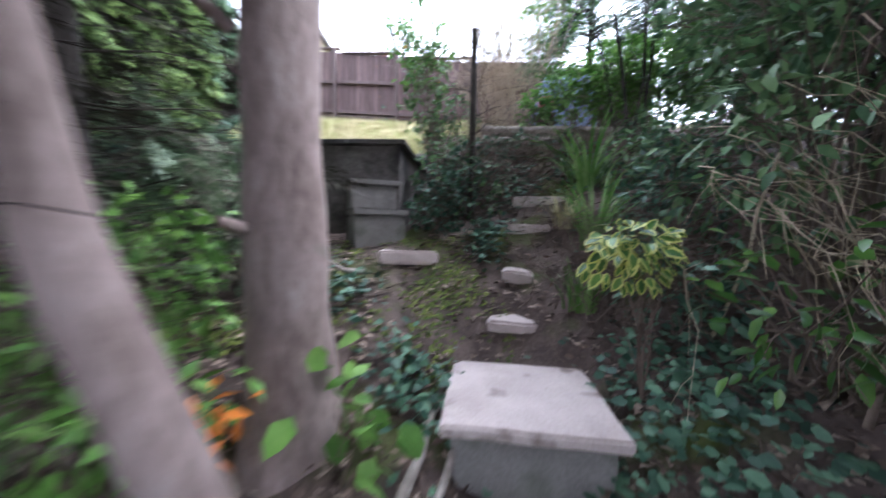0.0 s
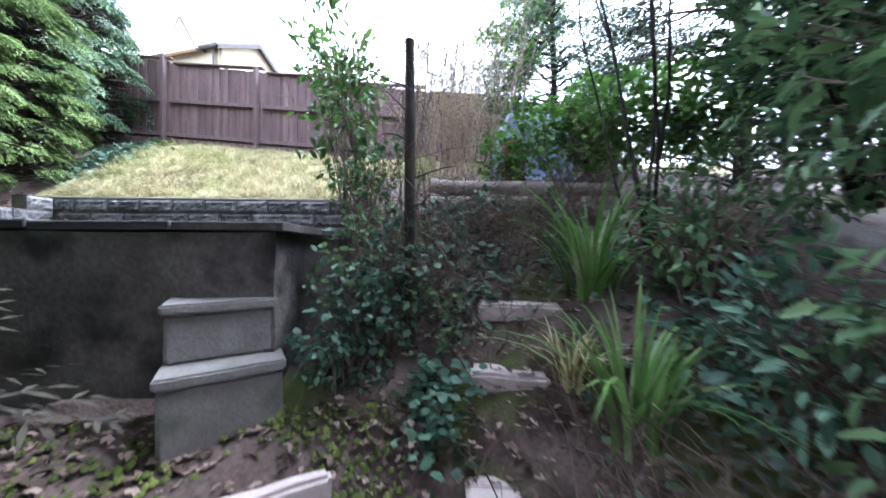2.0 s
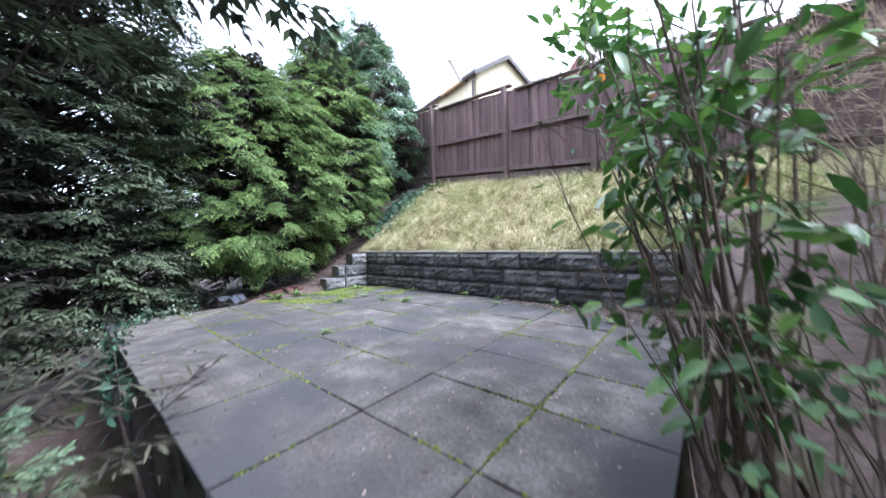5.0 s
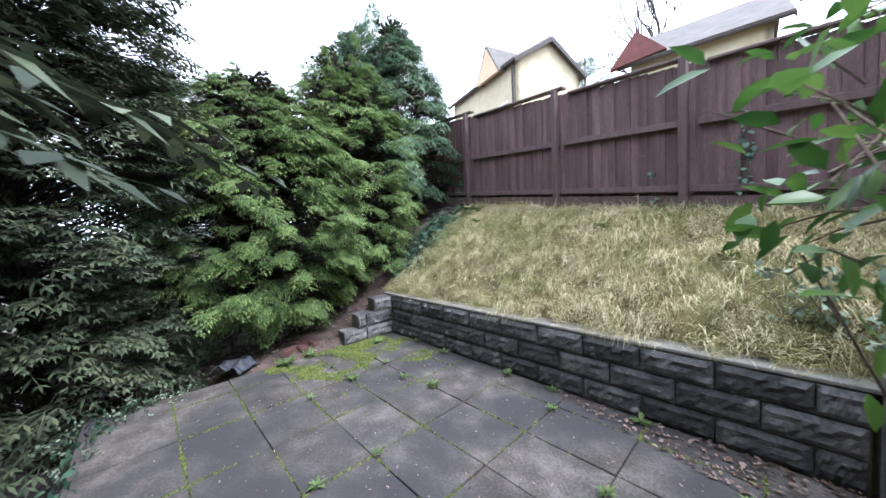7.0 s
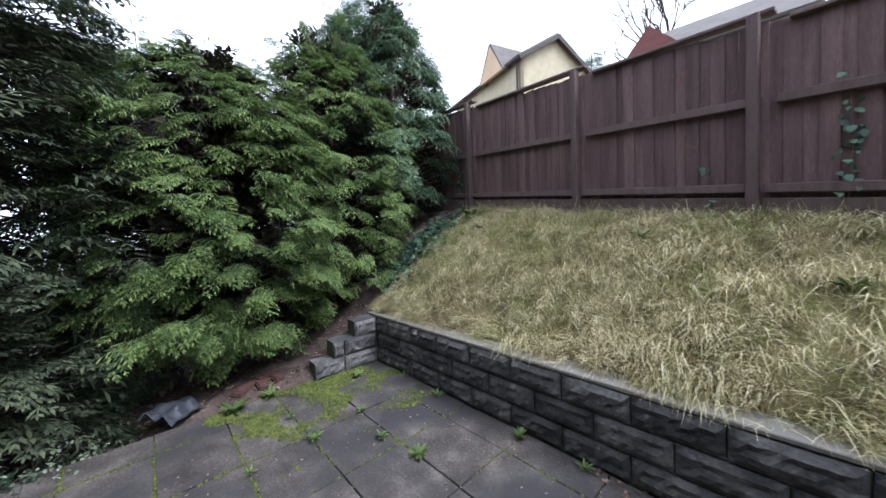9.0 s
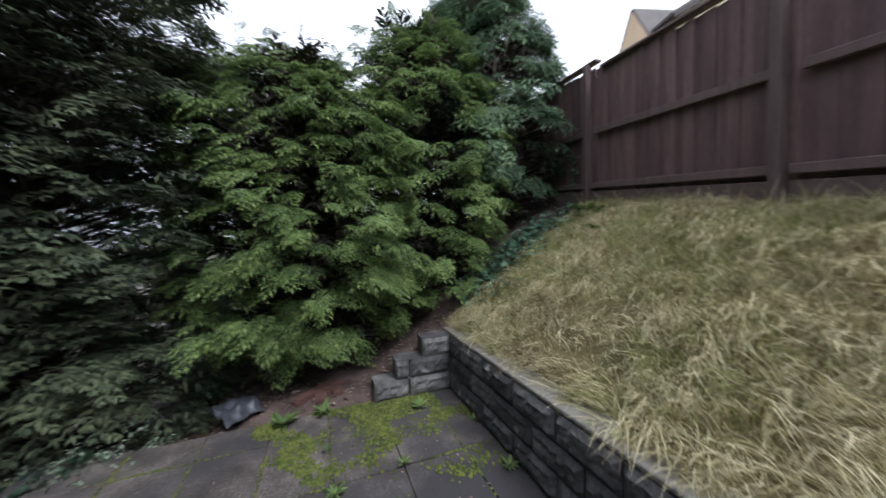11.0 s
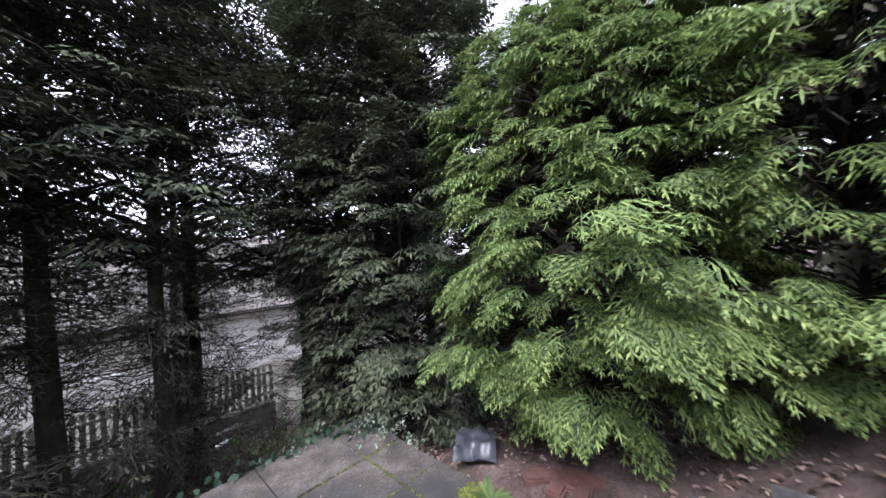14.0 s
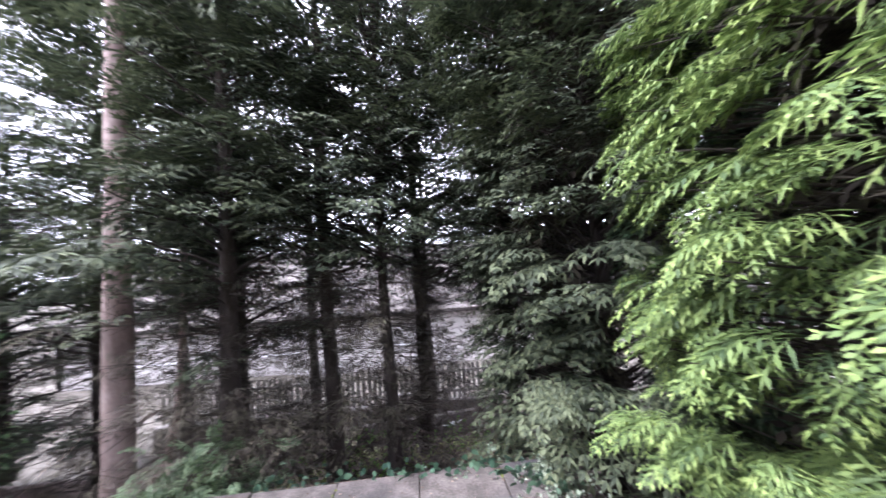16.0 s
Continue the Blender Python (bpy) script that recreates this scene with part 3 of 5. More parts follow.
def fence_at(s):
    p = F1 + FDIR * s
    return float(p[0]), float(p[1]), 1.95 - 0.105 * s


BOARD_ME = bpy.data.meshes.new("board")
bm = bmesh.new()
box_bm(bm, -0.052, 0.052, -0.009, 0.009, 0, 1, 0.003)
bm.to_mesh(BOARD_ME)
bm.free()
BOARD_ME.materials.append(M_FENCE)
for a, b in zip(FPOSTS[:-1], FPOSTS[1:]):
    xa, ya, za = fence_at(a)
    xb, yb, zb = fence_at(b)
    bm = bmesh.new()
    box_bm(bm, -0.037, 0.037, -0.045, 0.045, za - 0.35, za + fence_height(a) + 0.03, 0.006, Matrix.Translation((xa, ya - 0.05, 0)) @ pose(0, 0, 0, 0, 0, FANG))
    part("post", bm, M_POST, fence)
    n = max(1, round((b - a) / 0.09))
    for k in range(n):
        s = a + (k + 0.5) * (b - a) / n
        x, y, z = fence_at(s)
        ob = new("board", BOARD_ME)
        ob.parent = fence
        ob.matrix_parent_inverse = Matrix.Translation(-fence.location)
        ob.matrix_basis = pose(x, y + 0.012 * (k % 2) + 0.018, z + 0.10, random.uniform(-0.3, 0.3), random.uniform(-0.4, 0.4), FANG + random.uniform(-2, 2)) @ Matrix.Diagonal((1, 1, fence_height(s) - 0.13 + random.uniform(-0.008, 0.008), 1))
    high = fence_height((a + b) / 2)
    slope = math.degrees(math.atan2(za - zb, b - a))
    mid = Matrix.Translation(((xa + xb) / 2, (ya + yb) / 2, 0)) @ pose(0, 0, (za + zb) / 2, 0, 0, FANG) @ pose(0, 0, 0, 0, slope, 0)
    half = (b - a) / 2
    for name, y0, y1, z0, z1, mt in (("rail", -0.05, 0.0, 0.20, 0.27, M_POST), ("rail", -0.05, 0.0, 0.88, 0.95, M_POST), ("gravel_board", -0.03, 0.0, -0.12, 0.16, M_POST), ("cap", -0.045, 0.06, high - 0.03, high, M_POST)):
        bm = bmesh.new()
        box_bm(bm, -half + 0.039, half - 0.039, y0, y1, z0, z1, 0.005, mid)
        part(name, bm, mt, fence)

# ---------------------------------------------------------------- houses beyond the fence and below the trees


def panel(name, corners, material, parent, thick=0.12, label=""):
    """A wall or roof plane with thickness from four or more corners in order."""
    bm = bmesh.new()
    vs = [bm.verts.new(c) for c in corners]
    f = bm.faces.new(vs)
    f.normal_update()
    n = f.normal.copy()
    res = bmesh.ops.extrude_face_region(bm, geom=[f])
    bmesh.ops.translate(bm, vec=-n * thick, verts=[v for v in res["geom"] if isinstance(v, bmesh.types.BMVert)])
    bmesh.ops.recalc_face_normals(bm, faces=bm.faces[:])
    return part(name, bm, material, parent, label)


def window_on(house, origin, u, w, h, z, bars=2, frame_mat=None):
    """A framed window on a wall through origin along u, w wide and h high at height z."""
    u = Vector((*u, 0)).normalized()
    ang = math.degrees(math.atan2(u.y, u.x))
    m = Matrix.Translation((origin[0], origin[1], z)) @ pose(0, 0, 0, 0, 0, ang)
    fm = frame_mat or M_WHITE
    win = box_part("window", -w / 2, w / 2, -0.05, 0.06, -0.06, 0.0, fm, house, 0.01, m)
    box_part("pane", -w / 2, w / 2, -0.02, 0.0, 0.0, h, M_GLASS, win, 0, m)
    box_part("frame", -w / 2 - 0.05, w / 2 + 0.05, -0.05, 0.03, h, h + 0.08, fm, win, 0, m)
    for i in range(bars + 1):
        x = -w / 2 + w * i / bars
        box_part("frame", x - 0.04, x + 0.04, -0.048, 0.03, 0.0, h, fm, win, 0, m)
    return win


def gable_house(label, a, b, depth, base, eave, ridge, wall, roof, over=0.35):
    """Gable wall from a to b; the body runs back from it, to the left of that line, by depth."""
    a, b = Vector((*a, 0)), Vector((*b, 0))
    d = (b - a).normalized()
    p = Vector((-d.y, d.x, 0))
    house = empty("house", *(((a + b) / 2 + p * depth / 2).xy), base, label=label, category="house")
    mid = (a + b) / 2
    z = lambda v, h: Vector((v.x, v.y, h))
    panel("gable_wall", [z(a, base), z(b, base), z(b, eave), z(mid, ridge), z(a, eave)], wall, house, 0.25)
    panel("rear_wall", [z(b + p * depth, base), z(a + p * depth, base), z(a + p * depth, eave), z(mid + p * depth, ridge), z(b + p * depth, eave)], wall, house, 0.25)
    panel("side_wall", [z(a + p * depth, base), z(a, base), z(a, eave), z(a + p * depth, eave)], wall, house, 0.25)
    panel("side_wall", [z(b, base), z(b + p * depth, base), z(b + p * depth, eave), z(b, eave)], wall, house, 0.25)
    drop = (ridge - eave) * over / ((b - a).length / 2)
    for e, s in ((a, -1), (b, 1)):
        lo = e + d * s * over
        q = [z(lo - p * over, eave - drop), z(lo + p * (depth + over), eave - drop), z(mid + p * (depth + over), ridge + 0.03), z(mid - p * over, ridge + 0.03)]
        panel("roof", q if s > 0 else q[::-1], roof, house, -0.14)
        g = [z(lo - p * over, eave - drop), z(lo + p * (depth + over), eave - drop)]
        v, f = tubes([([tuple(g[0]), tuple((g[0] + g[1]) / 2), tuple(g[1])], 0.07, 0.07)], 6)
        raw("gutter", v, f, M_TRIM, house)
        q = [z(lo - p * (over + 0.01), eave - drop - 0.16), z(lo - p * (over + 0.01), eave - drop + 0.06), z(mid - p * (over + 0.01), ridge + 0.06), z(mid - p * (over + 0.01), ridge - 0.18)]
        panel("bargeboard", q, M_TRIM, house, 0.04)
    return house, a, b, d, p


h1, ha, hb, hd, hp = gable_house("cream brick house with a gable end behind the fence", (-6.95, 14.3), (-5.4, 19.45), 7.5, 2.3, 11.45, 13.06, M_CREAM, M_TILE)
o = ha + hp * 2.1
window_on(h1, (o.x, o.y), (-hp.x, -hp.y), 2.6, 1.5, 9.3, 3)
o = ha + hp * 5.2
window_on(h1, (o.x, o.y), (-hp.x, -hp.y), 1.6, 1.2, 9.3, 2)
wa, wb = ha + hp * 3.3 - hd * 0.6, ha + hp * 0.9 - hd * 0.6
panel("dormer_gable", [(wa.x, wa.y, 11.1), (wb.x, wb.y, 11.1), ((wa.x + wb.x) / 2, (wa.y + wb.y) / 2, 13.0)], M_PEACH, h1, 0.2)
wm = (wa + wb) / 2
for e, sg in ((wa, -1), (wb, 1)):
    back_e, back_m = e + hd * 2.4, wm + hd * 2.4
    q4 = [(e.x, e.y, 11.05), (back_e.x, back_e.y, 11.6), (back_m.x, back_m.y, 13.1), (wm.x, wm.y, 13.08)]
    panel("dormer_roof", q4 if sg > 0 else q4[::-1], M_TILE, h1, -0.1)
v, f = tubes([([(ha.x - 0.15, ha.y - 0.15, 11.1), (ha.x - 0.15, ha.y - 0.15, 8.0), (ha.x - 0.15, ha.y - 0.15, 3.0)], 0.06, 0.06)], 6)
raw("downpipe", v, f, M_TRIM, h1)

h2, ra, rb, rd, rp = gable_house("long cream house with a dark tiled roof behind the fence", (3.75, 15.9), (3.15, 21.7), 4.9, 2.3, 9.25, 11.3, M_CREAM, M_TILE, 0.5)
for k, s in enumerate((1.2, 2.5, 4.0)):
    o = ra + rp * s
    window_on(h2, (o.x, o.y), (-rp.x, -rp.y), 1.25, 1.0, 8.2, 2, M_TRIM)
ta, tb = ra + rp * 5.7 - rd * 0.7, ra + rp * 3.4 - rd * 0.7
panel("hung_tile_gable", [(ta.x, ta.y, 8.9), (tb.x, tb.y, 9.1), ((ta.x + tb.x) / 2, (ta.y + tb.y) / 2, 10.3)], M_REDTILE, h2, 0.3)

lower, la, lb, ld, lp = gable_house("pale rendered house with a dark roof below the trees", (16.0, -23.0), (16.0, -15.5), 34.0, -3.2, -0.1, 2.7, surface("pale_render", [(0.33, 0.31, 0.3), (0.43, 0.41, 0.39)], 1.0, 0.9, 0.1, 9), M_TILE, 0.5)
for k in range(6):
    o = lb + lp * (4 + k * 5)
    window_on(lower, (o.x, o.y), (-1, 0), 1.6, 1.2, -1.9, 3)



def bare_tree(label, x, y, z, height, seed):
    """A leafless tree: limbs that fork again and again."""
    rng = np.random.default_rng(seed)
    root = empty("bare_tree", x, y, z, label=label, category="tree")
    lines = []

    def grow(p, d, length, r, level):
        q = p + d * length
        lines.append((bent(p, q, 0, 5, length * 0.03, rng), r, r * 0.6))
        if level < 5:
            for k in range(3 if level < 4 else 2):
                grow(p + (q - p) * rng.uniform(0.65, 1.0), unit(d + rng.normal(0, 0.45, 3) + np.array([0, 0, 0.12])), length * rng.uniform(0.6, 0.8), r * 0.58, level + 1)

    grow(np.array([x, y, z]), np.array([0.0, 0.0, 1.0]), height * 0.4, height * 0.018, 0)
    trunk = stems("limb", lines, M_DARKBARK, root, sides=4)
    trunk["kind"] = "stuff"
    return root


bare_tree("leafless tree standing behind the houses", -3.5, 30.0, 2.5, 19.0, 141)
bare_tree("leafless tree beyond the long house", 8.5, 26.0, 2.5, 16.0, 142)

picket = empty("picket_fence", 3.0, -9.0, -2.5, label="weathered grey picket fence on the lower ground", category="fence")
PICK = bpy.data.meshes.new("picket")
bm = bmesh.new()
for co in ((-0.04, 0), (0.04, 0), (0.04, 0.82), (0.0, 0.88), (-0.04, 0.82)):
    bm.verts.new((co[0], 0, co[1]))
bm.faces.new(bm.verts[:])
res = bmesh.ops.extrude_face_region(bm, geom=bm.faces[:])
bmesh.ops.translate(bm, vec=(0, 0.02, 0), verts=[v for v in res["geom"] if isinstance(v, bmesh.types.BMVert)])
bm.to_mesh(PICK)
bm.free()
PICK.materials.append(M_PICKET)
for k in range(62):
    x = -1.2 + k * 0.135
    ob = new("picket", PICK)
    ob.parent = picket
    ob.matrix_parent_inverse = Matrix.Translation(-picket.location)
    ob.matrix_basis = pose(x, -9.0, -1.85 + random.uniform(-0.01, 0.01), 0, random.uniform(-2, 2), 0)
for z in (-1.7, -1.2):
    box_part("rail", -1.25, 7.2, -8.98, -8.94, z, z + 0.06, M_PICKET, picket)
box_part("kerb", -1.25, 7.2, -9.15, -8.85, -2.9, -1.88, M_CONC, picket, 0.02)
low_wall = loose_stone("low_wall", 2.6, -7.9, -1.85, 6.0, 0.16, 0.8, 6, M_CONC, "low pale concrete edging wall below the trees", 0.01, category="wall")

dish = empty("satellite_dish", 0.34, -7.3, -2.2, label="white satellite dish on a short pole among twigs", category="dish")
bm = bmesh.new()
bmesh.ops.create_uvsphere(bm, u_segments=20, v_segments=12, radius=0.4)
bmesh.ops.delete(bm, geom=[v for v in bm.verts if v.co.z > -0.3], context="VERTS")
bmesh.ops.transform(bm, matrix=Matrix.Translation((0.34, -7.3, -1.30)) @ pose(0, 0, 0, 20, 12, 0), verts=bm.verts[:])
part("reflector", bm, M_WHITE, dish, smooth=True)
stems("pole", [(bent((0.34, -7.32, -2.35), (0.34, -7.3, -1.68), 0, 3, 0), 0.02, 0.02)], M_TRIM, dish, sides=8)

# ---------------------------------------------------------------- conifers


# Brown of dry needles, darkened for the shade inside the crowns.
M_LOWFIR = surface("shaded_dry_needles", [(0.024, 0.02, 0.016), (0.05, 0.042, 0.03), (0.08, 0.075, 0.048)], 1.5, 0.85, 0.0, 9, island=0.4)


def foliage_of(mats, template, fol, root):
    """The crown: each bough takes one of three shapes."""
    fol = fol if isinstance(fol, list) else [fol, fol]
    for k, (tv, tf, young) in enumerate(template):
        ob = scatter("crown", tv, tf, mats[k::3], fol, root, mat_index=young)
        ob["kind"] = "stuff"


def conifer(name, label, x, y, z0, height, radius, n_branch, per, size, fol, bark, trunk_r, profile, template, droop=0.35, low=0.05, lean=(0, 0), seed=1, inner=0.35, dead=0, azimuth=None, category="tree"):
    rng = np.random.default_rng(seed)
    root = empty(name, x, y, z0, label=label, category=category)
    top = np.array([x + lean[0], y + lean[1], z0 + height])
    base = np.array([x, y, z0 - 0.15])
    pts = [base + (top - base) * s + np.array([rng.normal(0, 0.02), rng.normal(0, 0.02), 0]) for s in np.linspace(0, 1, 7)]
    trunk_mesh("trunk", pts, trunk_r, trunk_r * 0.15, bark, root, 10, 0.2, seed)
    lines, P, Fw, Up, Sz = [], [], [], [], []
    for i in range(n_branch):
        u = low + (0.985 - low) * ((i + rng.random()) / n_branch) ** 0.95
        r = radius * profile(u) * rng.uniform(0.72, 1.08)
        az = rng.uniform(0, 2 * np.pi) if azimuth is None else rng.uniform(*azimuth)
        out = np.array([math.cos(az), math.sin(az), 0.0])
        start = base + (top - base) * max(0.0, u - 0.05)
        end = base + (top - base) * u + out * r + np.array([0, 0, (-droop * 0.6 + 0.12 + 0.9 * max(0.0, u - 0.6)) * r])
        line = bent(start, end, 0.10 * r, 6, 0.02 * r, rng)
        lines.append((line, 0.006 + 0.012 * r, 0.003))
        cnt = max(3, int(per * (0.4 + 0.6 * min(1.0, r / radius))))
        sv = inner + (0.97 - inner) * (np.arange(cnt) + rng.random(cnt)) / cnt
        pos = np.stack([np.interp(sv, np.linspace(0, 1, 6), line[:, k]) for k in range(3)], 1)
        side = np.array([-out[1], out[0], 0.0])
        sg = np.where(np.arange(cnt) % 2 == 0, 1.0, -1.0)[:, None]
        spread = rng.uniform(0.3, 1.1, (cnt, 1)) * (1.2 - sv[:, None])
        fw = out + side * sg * spread + np.array([0, 0, -1.0]) * rng.uniform(-0.15, droop, (cnt, 1))
        up = np.array([0, 0, 1.0]) + out * rng.uniform(0.0, 0.4, (cnt, 1)) + rng.normal(0, 0.2, (cnt, 3))
        P.append(pos), Fw.append(fw), Up.append(up)
        Sz.append(size * rng.uniform(0.65, 1.25, cnt) * (0.8 + 0.3 * (1 - u)))
    limbs = stems("branch", lines, bark, root)
    limbs["kind"] = "stuff"
    mats = placed(np.concatenate(P), np.concatenate(Fw), np.concatenate(Up), np.concatenate(Sz))
    foliage_of(mats, template, fol, root)
    if dead:
        tw, low_p = [], []
        for i in range(dead):
            u = rng.uniform(0.03, 0.4)
            az = rng.uniform(0, 2 * np.pi)
            r = rng.uniform(0.4, 1.15)
            st = base + (top - base) * u
            en = st + np.array([math.cos(az) * r, math.sin(az) * r, rng.uniform(-0.25, 0.2)])
            ln = bent(st, en, rng.uniform(-0.1, 0.1), 5, 0.05, rng)
            tw.append((ln, 0.009, 0.003))
            if i % 3:
                low_p.append(ln[1:].repeat(2, 0) + rng.normal(0, 0.06, (8, 3)))
            for k in range(6):
                j = ln[rng.integers(1, 5)]
                tw.append((bent(j, j + rng.normal(0, 0.2, 3) * np.array([1, 1, 0.6]) + unit(en - st) * 0.15, 0, 3, 0.02, rng), 0.004, 0.0012))
        d = stems("dead_twig", tw, M_DEADFIR, root)
        d["kind"] = "stuff"
        lp = np.concatenate(low_p)
        fw = unit(lp - np.array([x, y, z0 + 1.5])) * np.array([1, 1, 0.2]) + rng.normal(0, 0.5, lp.shape)
        d = scatter("dry_spray", DRY[0], DRY[1], placed(lp, fw, np.array([0, 0, 1.0]) + rng.normal(0, 0.25, lp.shape), 0.40 * rng.uniform(0.6, 1.3, len(lp))), M_LOWFIR, root)
        d["kind"] = "stuff"
    return root


bushy = lambda u: min(1.0, 0.75 + u * 1.2) * (1 - u ** 4.0) ** 0.8
spire = lambda u: min(1.0, 0.7 + u) * (1 - u ** 1.7) ** 0.8
ragged = lambda u: (0.8 if u < 0.36 else 1.0) * (1 - u) ** 0.4
LUSH = [bough(6, 3, 0.5, 0.95, 0.023, sd, 0.46) for sd in (1, 2, 3)]
FERN = bough(5, 3, 0.32, 0.95, 0.042, 12, 0.4)
SOFT = [bough(5, 3, 0.42, 0.95, 0.021, sd, 0.46) for sd in (4, 5, 6)]
DRY = bough(4, 1, 0.12, 0.8, 0.016, 11, 0.45)
FLAT = [bough(5, 2, 0.14, 0.85, 0.024, sd, 0.42) for sd in (7, 8, 9)]



def cypress(name, label, x, y, z0, height, radius, clumps, per, size, fol, bark, trunk_r, profile, template, seed, low=0.03, category="tree", droop=0.25, leaders=0):
    """A dense soft-edged conifer: fans of sprays at the ends of its boughs, uneven in depth, with thin leaders above
    and dry twigs inside, coloured dark for the shade there.
    """
    rng = np.random.default_rng(seed)
    root = empty(name, x, y, z0, label=label, category=category)
    pts = [(x + rng.normal(0, 0.02), y + rng.normal(0, 0.02), z0 - 0.1 + (height + 0.05) * s) for s in np.linspace(0, 1, 7)]
    trunk_mesh("trunk", pts, trunk_r, trunk_r * 0.12, bark, root, 10, 0.2, seed)
    lines, P, F, U, S, IP, IF = [], [], [], [], [], [], []
    rise = np.array([0, 0, 1.0])
    for k in range(clumps):
        u = low + (1 - low) * ((k + rng.random()) / clumps) ** 0.9
        az = rng.uniform(0, 2 * np.pi)
        out = np.array([math.cos(az), math.sin(az), 0.0])
        side = np.array([-out[1], out[0], 0.0])
        lump = 1 + 0.24 * noise.noise(Vector((out[0] * 1.7 + seed, out[1] * 1.7, u * 5.0))) + 0.16 * noise.noise(Vector((out[0] * 4 + seed, out[1] * 4, u * 13.0)))
        r = max(0.06, radius * profile(u) * lump * rng.uniform(0.78, 1.05))
        tall_here = height * (1 + 0.10 * noise.noise(Vector((out[0] * 2.5, out[1] * 2.5, seed * 3.1))) * u)
        c = np.array([x, y, z0 + tall_here * u]) + out * r
        lines.append((bent((x, y, z0 + height * max(0.02, u - 0.1)), c - rise * 0.05, 0.05, 5, 0.02, rng), 0.005 + 0.008 * r, 0.002))
        lift = -droop + 0.35 * u + 1.1 * max(0.0, u - 0.75)
        turn = np.array([0.0, 0.55, -0.55, 0.25, -0.25])[:per, None] + rng.normal(0, 0.15, (per, 1))
        fw = out + side * turn * 1.3 + rise * (lift + rng.normal(0, 0.14, (per, 1)))
        sz = size * rng.uniform(0.7, 1.2, per) * (1.0 if u < 0.8 else 0.75)
        back_by = np.array([0.75, 0.95, 0.95, 1.25, 1.25])[:per, None]
        P.append(c - unit(fw) * sz[:, None] * back_by + rng.normal(0, 0.03, (per, 3)))
        F.append(fw)
        U.append(rise + out * 0.5 + rng.normal(0, 0.18, (per, 3)))
        S.append(sz)
        # dry inner twigs; their dark colour also stands in for shade between boughs
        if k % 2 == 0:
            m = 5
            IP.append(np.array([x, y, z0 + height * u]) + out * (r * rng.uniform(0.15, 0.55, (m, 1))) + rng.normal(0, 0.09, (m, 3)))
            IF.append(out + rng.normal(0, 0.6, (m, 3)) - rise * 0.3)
    for k in range(leaders):
        az, off = rng.uniform(0, 2 * np.pi), radius * rng.uniform(0.05, 0.5)
        top = np.array([x + math.cos(az) * off, y + math.sin(az) * off, z0 + height * rng.uniform(0.92, 1.1)])
        foot = top - rise * 1.2 - np.array([math.cos(az), math.sin(az), 0]) * 0.15
        lines.append((bent(foot, top, 0.0, 5, 0.02, rng), 0.012, 0.003))
        m = 20
        q = rng.uniform(0.05, 1.0, m) ** 0.8
        aa = rng.uniform(0, 2 * np.pi, m)
        dd = np.stack([np.cos(aa), np.sin(aa), 0.45 + 0.9 * q], 1)
        P.append(foot + (top - foot) * q[:, None])
        F.append(dd)
        U.append(rise + rng.normal(0, 0.3, (m, 3)))
        S.append(size * (1.05 - 0.6 * q) * rng.uniform(0.7, 1.1, m))
    limbs = stems("branch", lines, bark, root)
    limbs["kind"] = "stuff"
    foliage_of(placed(np.concatenate(P), np.concatenate(F), np.concatenate(U), np.concatenate(S)), template, fol, root)
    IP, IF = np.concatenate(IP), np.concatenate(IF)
    ob = scatter("inner_foliage", NEEDLE_V, NEEDLE_F, placed(IP, IF, rise + rng.normal(0, 0.4, IP.shape), 0.30 * rng.uniform(0.7, 1.2, len(IP))), M_LOWFIR, root, "dry brown inner twigs, darkened for the shade in the crown")
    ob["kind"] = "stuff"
    return root


dome = lambda u: (0.8 + 0.6 * u if u < 0.33 else 1.0) * max(0.0, 1 - max(0.0, (u - 0.45) / 0.55) ** 2.5) ** 0.55
tall = lambda u: (0.8 + 0.6 * u if u < 0.33 else 1.0) * max(0.0, 1 - max(0.0, (u - 0.25) / 0.75) ** 1.6) ** 0.8
BRIGHT, DEEP = [M_THUJA, M_THUJATIP], [M_CYPRESS, M_CYPRESSTIP]
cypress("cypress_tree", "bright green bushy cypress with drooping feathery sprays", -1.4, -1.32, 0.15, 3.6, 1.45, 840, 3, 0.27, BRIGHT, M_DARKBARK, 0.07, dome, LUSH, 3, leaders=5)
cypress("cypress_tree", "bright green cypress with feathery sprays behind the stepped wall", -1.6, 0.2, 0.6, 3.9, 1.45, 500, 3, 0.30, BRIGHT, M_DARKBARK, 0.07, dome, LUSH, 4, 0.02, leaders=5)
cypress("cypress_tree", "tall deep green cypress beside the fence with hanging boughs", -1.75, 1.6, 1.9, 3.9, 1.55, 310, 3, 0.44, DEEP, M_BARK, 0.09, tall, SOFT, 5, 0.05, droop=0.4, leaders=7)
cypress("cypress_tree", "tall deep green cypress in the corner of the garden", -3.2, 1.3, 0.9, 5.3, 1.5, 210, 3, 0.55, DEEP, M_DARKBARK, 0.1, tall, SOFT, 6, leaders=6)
cypress("fir_tree", "dark conifer with foliage down to the ground beside the patio", -0.85, -3.45, -0.5, 6.2, 1.45, 520, 3, 0.50, M_DARKFIR, M_DARKBARK, 0.1, lambda u: (0.75 + 0.5 * u) * (1 - u ** 4) ** 0.6, FLAT, 8, droop=0.1, leaders=4)
